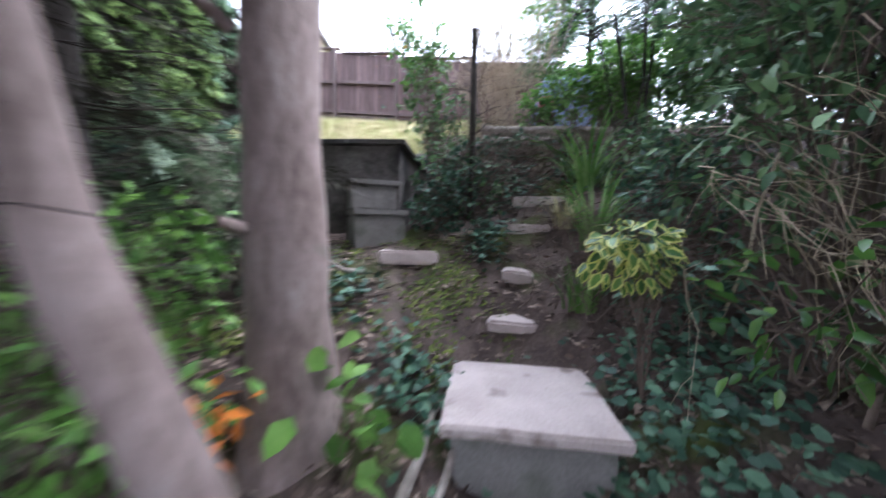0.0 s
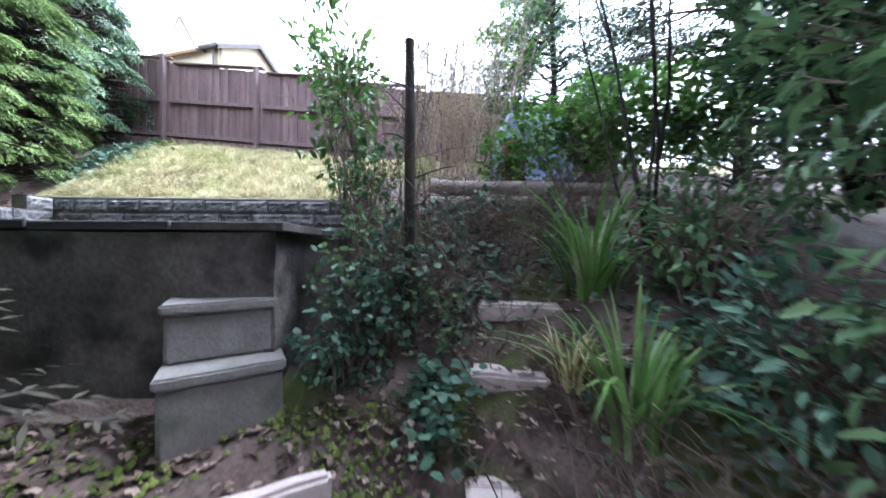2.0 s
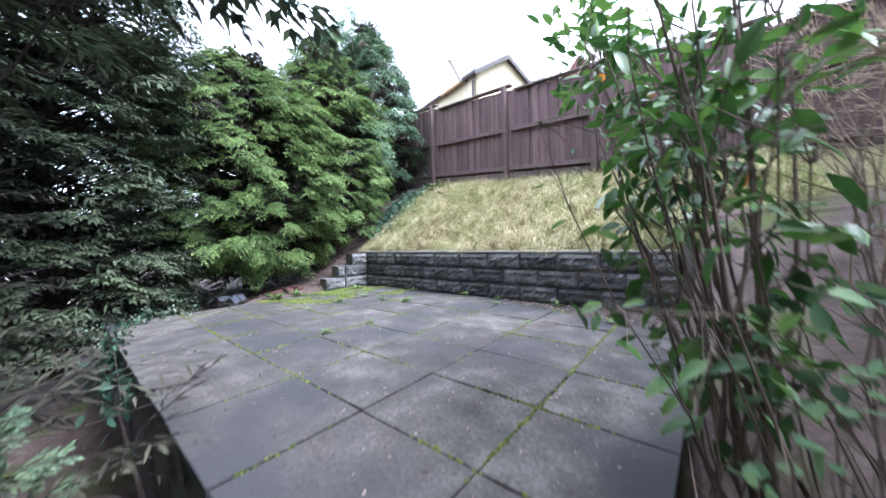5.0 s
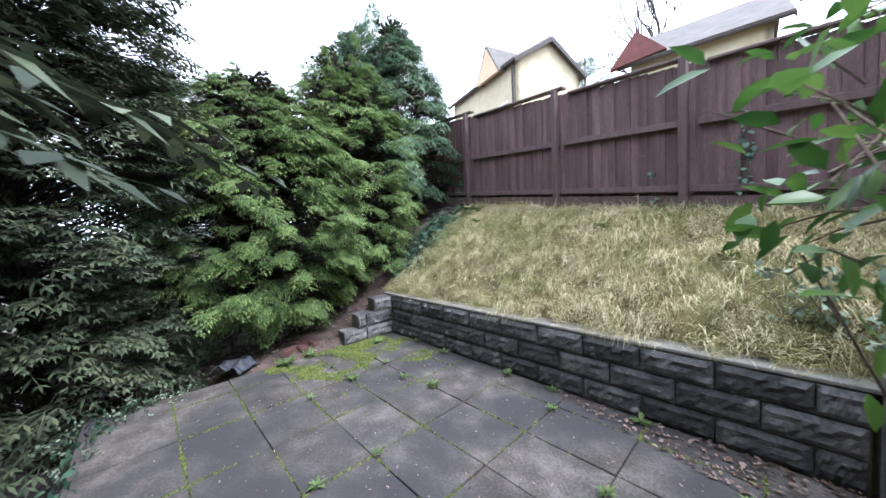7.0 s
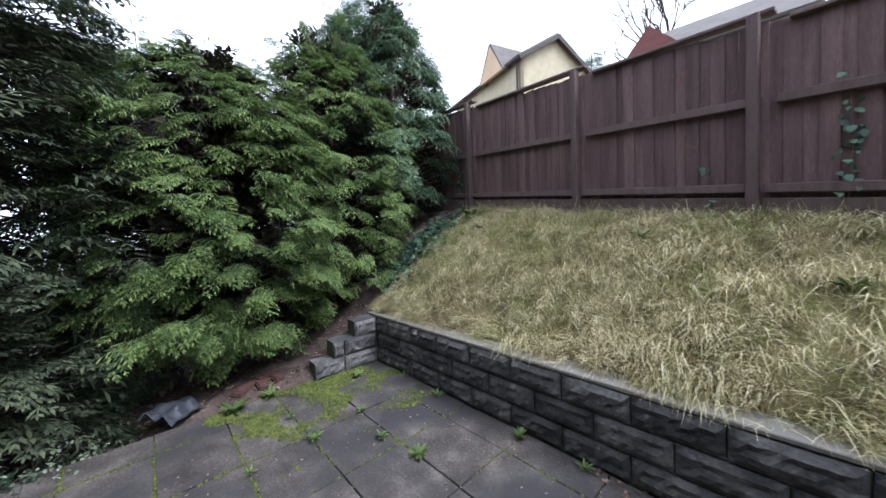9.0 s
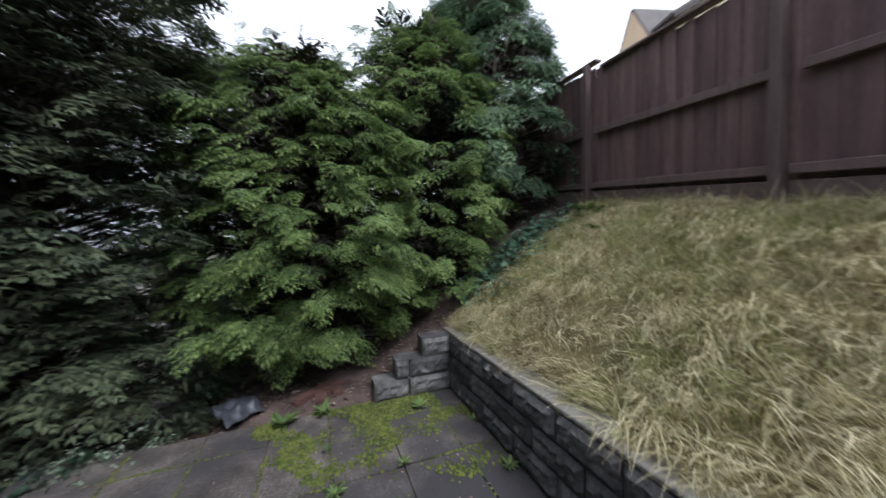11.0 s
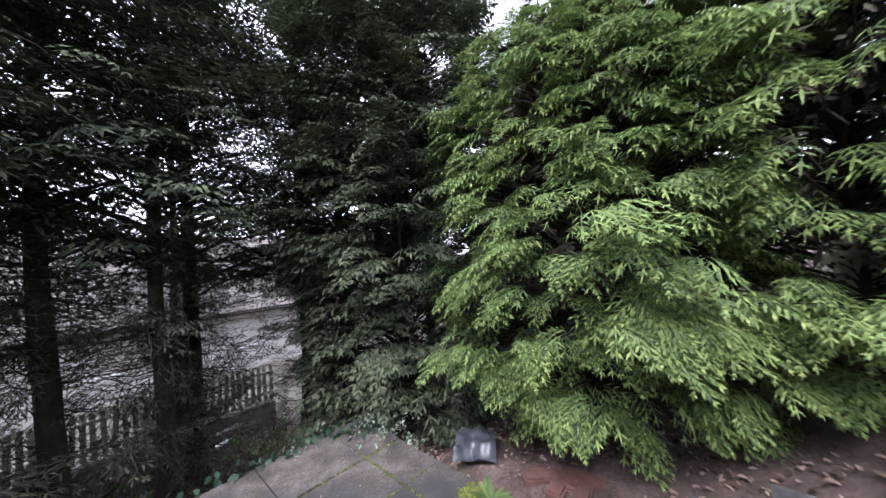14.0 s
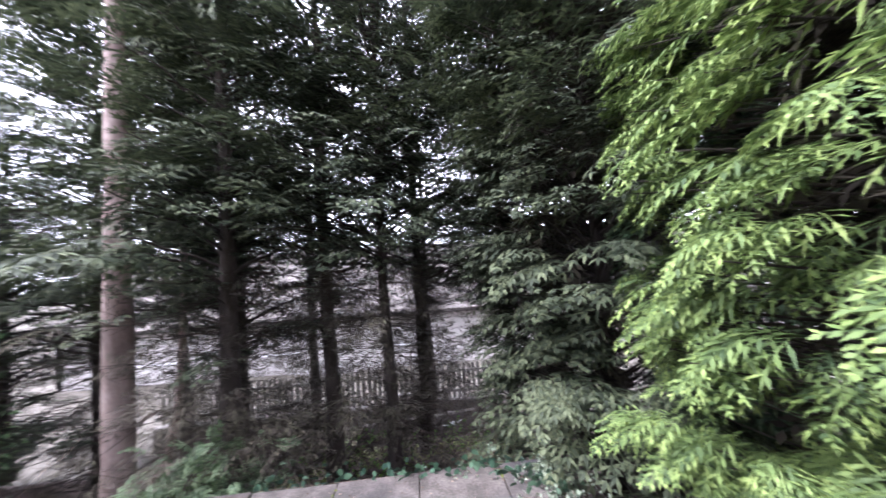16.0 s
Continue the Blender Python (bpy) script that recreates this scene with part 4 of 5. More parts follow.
conifer("fir_tree", "dark conifer leaning branches over the patio edge", 1.25, -4.75, -1.15, 7.5, 1.8, 130, 6, 0.54, M_DARKFIR, M_DARKBARK, 0.09, ragged, FLAT, 0.2, 0.42, seed=9, inner=0.2, dead=60)
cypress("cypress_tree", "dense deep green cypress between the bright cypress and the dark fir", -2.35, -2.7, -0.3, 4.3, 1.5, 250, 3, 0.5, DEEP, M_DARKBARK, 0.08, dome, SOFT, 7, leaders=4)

ROW = [(2.95, -4.35, 0.13, 21), (2.0, -4.85, 0.11, 22), (0.79, -5.9, 0.12, 23), (-0.48, -5.28, 0.1, 24), (-1.5, -5.9, 0.11, 25), (-2.8, -4.9, 0.1, 26), (3.6, -5.9, 0.11, 27), (6.4, -6.7, 0.11, 28), (8.1, -6.6, 0.1, 29)]
for k, (x, y, r, sd) in enumerate(ROW):
    conifer("fir_tree", "dark conifer with bare lower trunk and dead twigs", x, y, float(ground(x, y)), 7.4 + 0.5 * (k % 3), (1.75 if y > -4.9 else 2.3), 96, 6, 0.7, M_DARKFIR, M_DARKBARK, r, ragged, FLAT, 0.25, 0.42 if y > -4.9 else 0.36, seed=sd, inner=0.15, dead=80)

pale = empty("conifer_tree", 4.28, -4.55, -1.65, label="thick pale scaly-barked conifer trunk beside the path", category="tree")
trunk_mesh("trunk", [(4.31, -4.6, -1.9), (4.27, -4.58, -0.6), (4.24, -4.55, 1.2), (4.2, -4.5, 4.0), (4.2, -4.5, 7.0)], 0.18, 0.07, M_BARK, pale, 20, 0.22, 3.0)
stems("branch_stub", [(bent((4.14, -4.68, -0.05), (4.03, -4.83, 0.02), 0.02, 4, 0), 0.028, 0.016)], M_BARK, pale, sides=8)
stems("branch_stub", [(bent((4.2, -4.72, -0.75), (4.18, -4.82, -0.72), 0.0, 3, 0), 0.026, 0.02)], M_BARK, pale, sides=8)
rng = np.random.default_rng(29)
lines, P, D = [], [], []
for k in range(130):
    z, az, r = rng.uniform(1.35, 6.5), rng.uniform(2.5, 6.3), rng.uniform(0.7, 2.1)
    tip = np.array([4.2 + math.cos(az) * r, -4.5 + math.sin(az) * r, z + rng.uniform(-0.4, 0.1)])
    ln = bent((4.22, -4.52, z), tip, 0.08, 6, 0.03, rng)
    lines.append((ln, 0.018, 0.004))
    sv = rng.uniform(0.2, 0.9, 6)
    P.append(np.stack([np.interp(sv, np.linspace(0, 1, 6), ln[:, i]) for i in range(3)], 1) + rng.normal(0, 0.03, (6, 3)))
    D.append(np.array([math.cos(az), math.sin(az), -0.1]) + rng.normal(0, 0.4, (6, 3)))
ob = stems("branch", lines, M_DARKBARK, pale)
ob["kind"] = "stuff"
P, D = np.concatenate(P), np.concatenate(D)
foliage_of(placed(P, D, np.array([0, 0, 1.0]) + rng.normal(0, 0.2, P.shape), 0.55 * rng.uniform(0.6, 1.3, len(P))), FLAT, M_DARKFIR, pale)
for k, (x, y) in enumerate(((-2.2, -8.2), (0.6, -8.6), (3.2, -8.0), (5.6, -7.6))):
    conifer("fir_tree", "dark conifer standing behind the front row of trees", x, y, float(ground(x, y)), 9.0, 2.2, 60, 5, 0.8, M_DARKFIR, M_DARKBARK, 0.12, ragged, FLAT, 0.3, 0.42, seed=130 + k, inner=0.15, dead=50)
conifer("evergreen_tree", "round evergreen tree between the two houses", -7.2, 25.0, 2.5, 13.0, 1.7, 120, 4, 0.9, DEEP, M_DARKBARK, 0.2, lambda u: 1.0 if u < 0.8 else (1 - u) * 5, SOFT, seed=143, low=0.3)

# ---------------------------------------------------------------- shrubs and undergrowth


def in_lobe(rng, lobe, n):
    cx, cy, cz, rx, ry, rz = lobe
    d = unit(rng.normal(0, 1, (n, 3)))
    r = rng.random((n, 1)) ** 0.45
    return np.array([cx, cy, cz]) + d * r * np.array([rx, ry, rz]), d


def shrub(name, label, base, lobes, count, template, size, material, bark=None, n_stem=14, seed=1, stem_r=0.012, category="shrub", droop=0.2, clump=6, extra=None):
    """Stems from the ground into each lobe of the crown; leaves in clumps along their twigs."""
    rng = np.random.default_rng(seed)
    root = empty(name, *base, label=label, category=category)
    vol = np.array([l[3] * l[4] * l[5] for l in lobes])
    lines, P, D = [], [], []
    for lobe, share in zip(lobes, vol / vol.sum()):
        for k in range(max(3, int(n_stem * share + 1))):
            tip, _ = in_lobe(rng, lobe, 1)
            b0 = np.array(base) + np.array([rng.normal(0, 0.06), rng.normal(0, 0.06), -0.05])
            ln = bent(b0, tip[0], rng.uniform(-0.05, 0.15), 6, 0.03, rng)
            lines.append((ln, stem_r * rng.uniform(0.6, 1.2), stem_r * 0.25))
        n_cl = max(4, int(count * share / clump))
        cen, d = in_lobe(rng, lobe, n_cl)
        for c, o in zip(cen, d):
            lines.append((bent(c - o * rng.uniform(0.08, 0.22) - np.array([0, 0, 0.06]), c + o * 0.05, 0.02, 3, 0.01, rng), stem_r * 0.3, stem_r * 0.12))
            P.append(c + rng.normal(0, size * 0.55, (clump, 3)))
            D.append(o + rng.normal(0, 0.75, (clump, 3)) + np.array([0, 0, -droop]))
    stem_ob = stems("stem", lines, bark or M_TWIG, root)
    stem_ob["kind"] = "stuff"
    P, D = np.concatenate(P), np.concatenate(D)
    up = np.array([0, 0, 1.0]) + rng.normal(0, 0.45, P.shape)
    mats = placed(P, D, up, size * rng.uniform(0.6, 1.25, len(P)))
    foliage = scatter("foliage", template[0], template[1], mats, material, root)
    foliage["kind"] = "stuff"
    if extra:
        em, en, lab = extra
        pick = rng.choice(len(mats), en, replace=False)
        ob = scatter("turned_leaf", template[0], template[1], mats[pick] + np.array([0, 0, 0, 0.01]), em, root, lab)
        ob["kind"] = "stuff"
    return root


M_GREYLEAF = surface("grey_green_small_leaf", [(0.09, 0.125, 0.085), (0.19, 0.24, 0.17), (0.32, 0.37, 0.28)], 4, 0.5, 0.0, 20, island=0.4, translucent=0.15)
M_ELDER = surface("soft_grey_green_frond", [(0.06, 0.1, 0.055), (0.125, 0.185, 0.1), (0.23, 0.3, 0.175)], 4, 0.5, 0.0, 20, island=0.4, translucent=0.25)
BIG = (BIG_V, BIG_F)
LEAF, ROUND = (LEAF_V, LEAF_F), (ROUND_V, ROUND_F)

shrub("laurel_shrub", "glossy green laurel shrub leaning over the patio edge", (4.66, -2.1, -0.3), [(4.52, -2.32, 0.75, 0.3, 0.22, 0.5), (4.14, -1.68, 1.62, 0.22, 0.32, 0.5), (4.45, -2.0, 1.15, 0.3, 0.35, 0.5), (4.4, -2.3, 1.75, 0.2, 0.2, 0.25)], 1050, BIG, 0.082, M_LAUREL, n_stem=16, seed=31, extra=(M_ORANGE, 5, "orange dying leaf"))
shrub("bramble_shrub", "tangle of brown twigs and dull leaves at the patio corner", (4.72, -2.75, -0.75), [(4.72, -2.75, -0.25, 0.28, 0.3, 0.4), (4.8, -2.5, 0.2, 0.28, 0.3, 0.5), (5.0, -2.9, -0.45, 0.3, 0.25, 0.3)], 1000, ROUND, 0.045, M_SHRUB, n_stem=90, seed=32, stem_r=0.006)
shrub("ivy_bush", "dark ivy mound over the corner of the wall", (4.72, -3.0, -0.85), [(4.72, -3.02, -0.5, 0.24, 0.2, 0.32), (4.9, -2.85, -0.3, 0.2, 0.2, 0.35)], 1300, ROUND, 0.042, M_IVY, n_stem=40, seed=33, stem_r=0.006)

stake = empty("wooden_stake", 5.01, -2.87, -0.85, label="dark weathered stake standing in the shrubs", category="stake")
trunk_mesh("stake_pole", [(5.015, -2.87, -0.9), (5.01, -2.87, 0.1), (5.005, -2.875, 1.0)], 0.036, 0.026, M_DARKBARK, stake, 9, 0.2, 2.0)
rng = np.random.default_rng(40)
for z in (-0.2, 0.1, 0.25, 0.45, 0.6, 0.75, 0.85):
    stems("side_twig", [(bent((5.01, -2.87, z), (5.01 + rng.uniform(-0.4, 0.4), -2.87 + rng.uniform(-0.3, 0.3), z + rng.uniform(0, 0.2)), 0.02, 4, 0.02, rng), 0.006, 0.002)], M_DARKBARK, stake)


def stem_bush(name, label, base, n, height, spread, material, seed, r=0.005, fork=4):
    rng = np.random.default_rng(seed)
    root = empty(name, *base, label=label, category="shrub")
    lines, twigs = [], []
    for k in range(n):
        b0 = np.array(base) + np.array([rng.normal(0, 0.18), rng.normal(0, 0.18), -0.05])
        h = height * rng.uniform(0.6, 1.05)
        tip = b0 + np.array([rng.normal(0, spread), rng.normal(0, spread), h])
        ln = bent(b0, tip, 0.02, 7, 0.03, rng)
        lines.append((ln, r, r * 0.4))
        for j in range(fork):
            p = ln[rng.integers(3, 7)]
            twigs.append((bent(p, p + np.array([rng.normal(0, 0.17), rng.normal(0, 0.17), rng.uniform(-0.05, 0.22)]), 0.02, 3, 0.015, rng), r * 0.5, r * 0.2))
    for name_of, some in (("stem", lines), ("twig", twigs)):
        ob = stems(name_of, some, material, root)
        ob["kind"] = "stuff"
    return root


stem_bush("dry_bush", "tall bleached bush of dead stems behind the stake", (5.35, -1.35, 0.4), 150, 1.9, 0.34, M_PALETWIG, 41, 0.0042, 12)
stem_bush("bare_shrub", "bare brown twiggy shrub beside the stake", (4.9, -2.35, -0.3), 32, 2.0, 0.22, M_TWIG, 42, 0.004, 9)
stem_bush("bare_shrub", "low bare twigs beside the stone steps", (5.85, -3.95, -1.15), 60, 0.6, 0.3, M_TWIG, 43, 0.004, 5)
stem_bush("bare_shrub", "bleached bare twigs hanging by the slab step", (6.62, -4.98, -1.0), 26, 0.75, 0.26, M_PALETWIG, 44, 0.0026, 5)
rng = np.random.default_rng(46)
hanging = empty("bare_shrub", 6.15, -4.2, float(ground(6.15, -4.2)), label="bleached dead twigs hanging down over the bank by the path", category="shrub")
lines, twigs = [], []
for k in range(22):
    p0 = np.array([6.15, -4.48, -0.45]) + rng.normal(0, 0.16, 3)
    p1 = p0 + np.array([rng.uniform(-0.1, 0.4), -rng.uniform(0.15, 0.45), -rng.uniform(0.3, 0.7)])
    ln = bent(p0, p1, 0.08, 7, 0.02, rng)
    lines.append((ln, 0.003, 0.001))
    for j in range(5):
        p = ln[rng.integers(2, 7)]
        twigs.append((bent(p, p + rng.normal(0, 0.07, 3) + np.array([0.03, -0.06, -0.08]), 0.01, 3, 0.01, rng), 0.0016, 0.0007))
lines.append((bent((6.15, -4.2, float(ground(6.15, -4.2)) - 0.05), (6.15, -4.48, -0.42), 0.0, 5, 0.02, rng), 0.01, 0.006))
for name_of, some in (("stem", lines), ("twig", twigs)):
    ob = stems(name_of, some, M_PALETWIG, hanging)
    ob["kind"] = "stuff"
for kk, (bx, by, bh) in enumerate(((5.55, -2.45, 0.55), (5.95, -2.38, 0.5), (5.3, -2.85, 0.6))):
    stem_bush("bare_shrub", "grey-brown twigs and canes on the bank by the upper steps", (bx, by, float(ground(bx, by))), 26, bh, 0.25, M_TWIG, 180 + kk, 0.0035, 7)


def blade_clump(name, label, x, y, n, length, seed, material=None, spread=0.14, width=1.0):
    rng = np.random.default_rng(seed)
    z = float(ground(x, y))
    root = empty(name, x, y, z, label=label, category="plant")
    az = rng.uniform(0, 2 * np.pi, n)
    f, vv = [], []
    for k in range(n):
        L = length * rng.uniform(0.5, 1.15)
        out = np.array([math.cos(az[k]), math.sin(az[k]), 0])
        side = np.array([-out[1], out[0], 0])
        b0 = np.array([x, y, z - 0.03]) + out * rng.uniform(0, spread)
        w = 0.011 * width * rng.uniform(0.7, 1.3)
        bend = rng.uniform(0.2, 0.95)
        base_i = len(vv)
        for i, s in enumerate(np.linspace(0, 1, 7)):
            p = b0 + out * L * bend * s ** 1.7 + np.array([0, 0, L * (s - 0.55 * bend * s ** 3)])
            ww = w * (1 - s ** 2.5) + 0.0006
            vv += [p - side * ww, p + side * ww]
            if i:
                a = base_i + (i - 1) * 2
                f.append((a, a + 1, a + 3, a + 2))
    ob = raw("blade", vv, f, material or M_BLADE, root)
    ob["kind"] = "stuff"
    return root


blade_clump("iris_clump", "arching clump of long strap leaves beside the steps", 5.9, -3.4, 66, 0.66, 51)
blade_clump("iris_clump", "tall clump of green strap leaves by the log edging", 6.05, -2.8, 70, 0.85, 52)
blade_clump("iris_clump", "young clump of strap leaves at the path side", 5.72, -3.75, 50, 0.35, 53)
blade_clump("grass_tuft", "dry tuft of grass beside the stone steps", 5.75, -3.2, 90, 0.3, 54, M_STRAW, 0.12, 0.5)

# variegated shrub: green blades on wider yellow ones
rng = np.random.default_rng(60)
var = empty("variegated_shrub", 5.7, -4.5, -1.4, label="variegated shrub with yellow-edged broad leaves", category="shrub")
n = 120
P, D = in_lobe(rng, (5.60, -4.56, -0.81, 0.17, 0.11, 0.13), n)
D = D * np.array([0.8, 0.8, 0.5]) + np.array([-0.1, -0.5, -0.55]) + rng.normal(0, 0.3, (n, 3))
up = np.array([0, -0.5, 1.0]) + rng.normal(0, 0.35, (n, 3))
sz = 0.064 * rng.uniform(0.7, 1.25, n)
m1 = placed(P, D, up, sz)
ob = scatter("leaf_margin", BIG_V * np.array([1, 1.45, 1]), BIG_F, m1, M_YELLOW, var)
ob["kind"] = "stuff"
ob = scatter("leaf_centre", BIG_V * np.array([0.86, 0.9, 1]) + np.array([0.05, 0, 0.03]), BIG_F, m1, M_LAUREL, var)
ob["kind"] = "stuff"
ob = stems("stem", [(bent((5.7, -4.5, -1.4), p, 0.05, 5, 0.02, rng), 0.004, 0.002) for p in P[:14]], M_TWIG, var)
ob["kind"] = "stuff"

# thickets to the right of the path
shrub("evergreen_bush", "dark evergreen bush on the slope beside the path", (6.5, -4.4, -0.9), [(6.45, -4.25, -0.25, 0.5, 0.65, 0.6), (6.6, -4.0, 0.45, 0.6, 0.7, 0.6)], 2400, BIG, 0.075, M_SHRUB, n_stem=40, seed=61)
shrub("evergreen_bush", "dense dark green bush with arching twigs", (7.0, -5.2, -0.9), [(6.75, -5.1, -0.3, 0.6, 0.6, 0.7), (7.2, -5.1, 0.8, 0.8, 0.8, 0.9)], 2600, BIG, 0.085, M_SHRUB, n_stem=40, seed=62)
shrub("broadleaf_tree", "dark broadleaf tree with gaps of sky in its crown", (7.5, -3.6, -0.2), [(7.3, -3.5, 2.0, 1.0, 1.0, 0.75), (7.2, -2.7, 2.7, 1.1, 1.0, 0.8), (7.9, -4.6, 2.2, 1.2, 1.1, 1.0), (6.7, -4.0, 1.7, 0.6, 0.7, 0.6), (8.1, -3.0, 1.2, 0.8, 1.0, 0.9), (8.4, -4.2, 0.9, 0.8, 1.0, 0.9)], 11000, LEAF, 0.105, M_SHRUB, M_DARKBARK, 12, 63, 0.026, "tree")
shrub("broadleaf_tree", "dense dark broadleaf tree at the back of the thicket", (7.9, -2.7, 0.2), [(7.4, -2.9, 1.1, 0.7, 0.6, 0.6), (8.3, -2.3, 1.6, 0.9, 0.8, 0.9), (7.3, -3.2, 1.9, 0.6, 0.6, 0.6), (7.9, -3.7, 0.5, 0.7, 0.7, 0.7)], 5600, LEAF, 0.1, M_SHRUB, M_DARKBARK, 14, 77, 0.022, "tree")
shrub("broadleaf_tree", "slender sapling tree with thin dark stems", (6.55, -2.6, -0.2), [(6.6, -2.6, 1.9, 0.3, 0.3, 0.4), (6.3, -2.5, 2.4, 0.5, 0.4, 0.45)], 520, BIG, 0.075, M_LAUREL, M_DARKBARK, 2, 64, 0.018, "tree", extra=(M_ORANGE, 60, "cluster of orange leaves"))
shrub("hedge_shrub", "clipped light green hedge above the log edging", (6.5, -1.4, 0.45), [(6.1, -1.75, 0.85, 0.4, 0.3, 0.36), (6.7, -1.85, 1.02, 0.5, 0.35, 0.46), (7.4, -1.9, 1.1, 0.5, 0.35, 0.5)], 4600, ROUND, 0.06, M_FRESH, n_stem=60, seed=65, stem_r=0.006)
shrub("rose_shrub", "leafy low shrub with light green leaves", (5.75, -1.75, 0.35), [(5.75, -1.75, 0.65, 0.25, 0.22, 0.3)], 320, ROUND, 0.05, M_FRESH, n_stem=12, seed=66, stem_r=0.006)
conifer("evergreen_tree", "dark evergreen tree at the far end of the hedge", 7.05, 0.3, 1.0, 4.3, 1.1, 150, 4, 0.5, DEEP, M_DARKBARK, 0.07, bushy, SOFT, seed=67)
conifer("evergreen_tree", "dark evergreen tree behind the thicket", 8.6, -1.2, 0.5, 5.0, 1.6, 150, 4, 0.6, M_DARKFIR, M_DARKBARK, 0.09, bushy, FLAT, seed=68)
conifer("evergreen_tree", "dark evergreen tree on the slope beside the path", 9.2, -4.4, -0.5, 5.5, 1.8, 170, 4, 0.6, M_DARKFIR, M_DARKBARK, 0.1, bushy, FLAT, seed=69)
conifer("evergreen_tree", "dark evergreen behind the slope bushes", 8.2, -7.0, -1.6, 6.0, 1.8, 150, 4, 0.6, M_DARKFIR, M_DARKBARK, 0.1, bushy, FLAT, seed=70)
shrub("slim_tree", "slim pale-stemmed tree at the far end of the garden", (6.1, -0.1, 0.9), [(6.15, 0.0, 2.6, 0.55, 0.5, 0.6), (6.5, -0.3, 3.0, 0.5, 0.5, 0.5)], 900, LEAF, 0.09, M_FRESH, M_BARK, 7, 71, 0.022, "tree")

shrub("evergreen_bush", "low dark bush beside the strap-leaf clumps", (6.5, -3.05, -0.35), [(6.5, -3.0, -0.05, 0.4, 0.35, 0.35), (7.4, -2.7, 0.4, 0.4, 0.4, 0.4)], 1000, BIG, 0.075, M_SHRUB, n_stem=26, seed=161)
shrub("evergreen_bush", "low bush of dull green leaves over the slope", (6.35, -3.75, -0.75), [(6.3, -3.7, -0.45, 0.35, 0.35, 0.32), (6.05, -4.15, -0.95, 0.3, 0.3, 0.25)], 800, BIG, 0.07, M_IVY, n_stem=22, seed=162)
shrub("evergreen_bush", "bright leaved bush low beside the path", (6.15, -4.75, -1.2), [(6.1, -4.7, -0.95, 0.35, 0.3, 0.25), (6.4, -4.9, -0.7, 0.35, 0.35, 0.3)], 300, BIG, 0.085, M_LAUREL, n_stem=22, seed=163)

shrub("ivy_bush", "dark ivy and twigs on the bank below the logs", (5.25, -2.35, -0.1), [(5.2, -2.45, -0.05, 0.22, 0.15, 0.25), (5.5, -2.2, 0.12, 0.3, 0.1, 0.2), (6.05, -2.2, 0.12, 0.35, 0.1, 0.2)], 900, ROUND, 0.05, M_IVY, n_stem=60, seed=164, stem_r=0.005)
stem_bush("bare_shrub", "brown bramble canes over the bank", (5.2, -2.6, -0.4), 40, 0.8, 0.3, M_TWIG, 165, 0.004, 6)
stem_bush("bare_shrub", "brown canes beside the upper steps", (6.3, -2.45, -0.15), 34, 0.7, 0.3, M_TWIG, 166, 0.004, 6)
for kk, (bx, by) in enumerate(((1.6, -5.6), (0.1, -4.5), (2.5, -5.5), (-0.2, -6.2), (3.4, -5.0))):
    stem_bush("bare_shrub", "bare brown brush between the conifer trunks", (bx, by, float(ground(bx, by))), 34, 0.9, 0.4, M_TWIG, 170 + kk, 0.004, 6)
shrub("bramble_shrub", "low yellow-green brambles under the conifers", (1.0, -5.2, -1.2), [(1.3, -5.3, -1.0, 0.7, 0.4, 0.25), (0.2, -5.6, -1.05, 0.6, 0.4, 0.25), (2.2, -5.9, -1.2, 0.6, 0.4, 0.3)], 900, ROUND, 0.05, M_FRESH, n_stem=40, seed=176, stem_r=0.004)

# undergrowth on the lower slope
shrub("fern_bush", "bright green ferny bush beside the pale trunk", (3.95, -5.05, -1.85), [(3.9, -5.0, -1.25, 0.35, 0.35, 0.4), (3.6, -4.6, -1.0, 0.4, 0.35, 0.4), (4.15, -5.35, -1.55, 0.25, 0.25, 0.25)], 1100, LEAF, 0.085, M_FRESH, n_stem=30, seed=72, stem_r=0.005)
shrub("fern_bush", "pale grey-green feathery bush in front of the patio wall", (3.35, -3.75, -1.0), [(3.15, -3.75, -0.5, 0.45, 0.28, 0.36), (3.5, -3.95, -0.75, 0.25, 0.22, 0.25), (2.6, -3.7, -0.35, 0.4, 0.25, 0.4)], 300, FERN[:2], 0.21, M_ELDER, n_stem=16, seed=73, stem_r=0.006, clump=3)
shrub("dock_plant", "broad light green leaves at the foot of the trunk", (4.56, -4.72, -1.6), [(4.58, -4.72, -1.38, 0.12, 0.12, 0.16)], 26, ROUND, 0.12, M_FRESH, n_stem=6, seed=74, stem_r=0.004, category="plant")
shrub("dead_fern", "rusty orange dead fern beside the pale trunk", (4.2, -4.95, -1.75), [(4.22, -4.95, -1.4, 0.1, 0.1, 0.14)], 60, LEAF, 0.08, M_ORANGE, n_stem=6, seed=75, stem_r=0.003, category="plant")
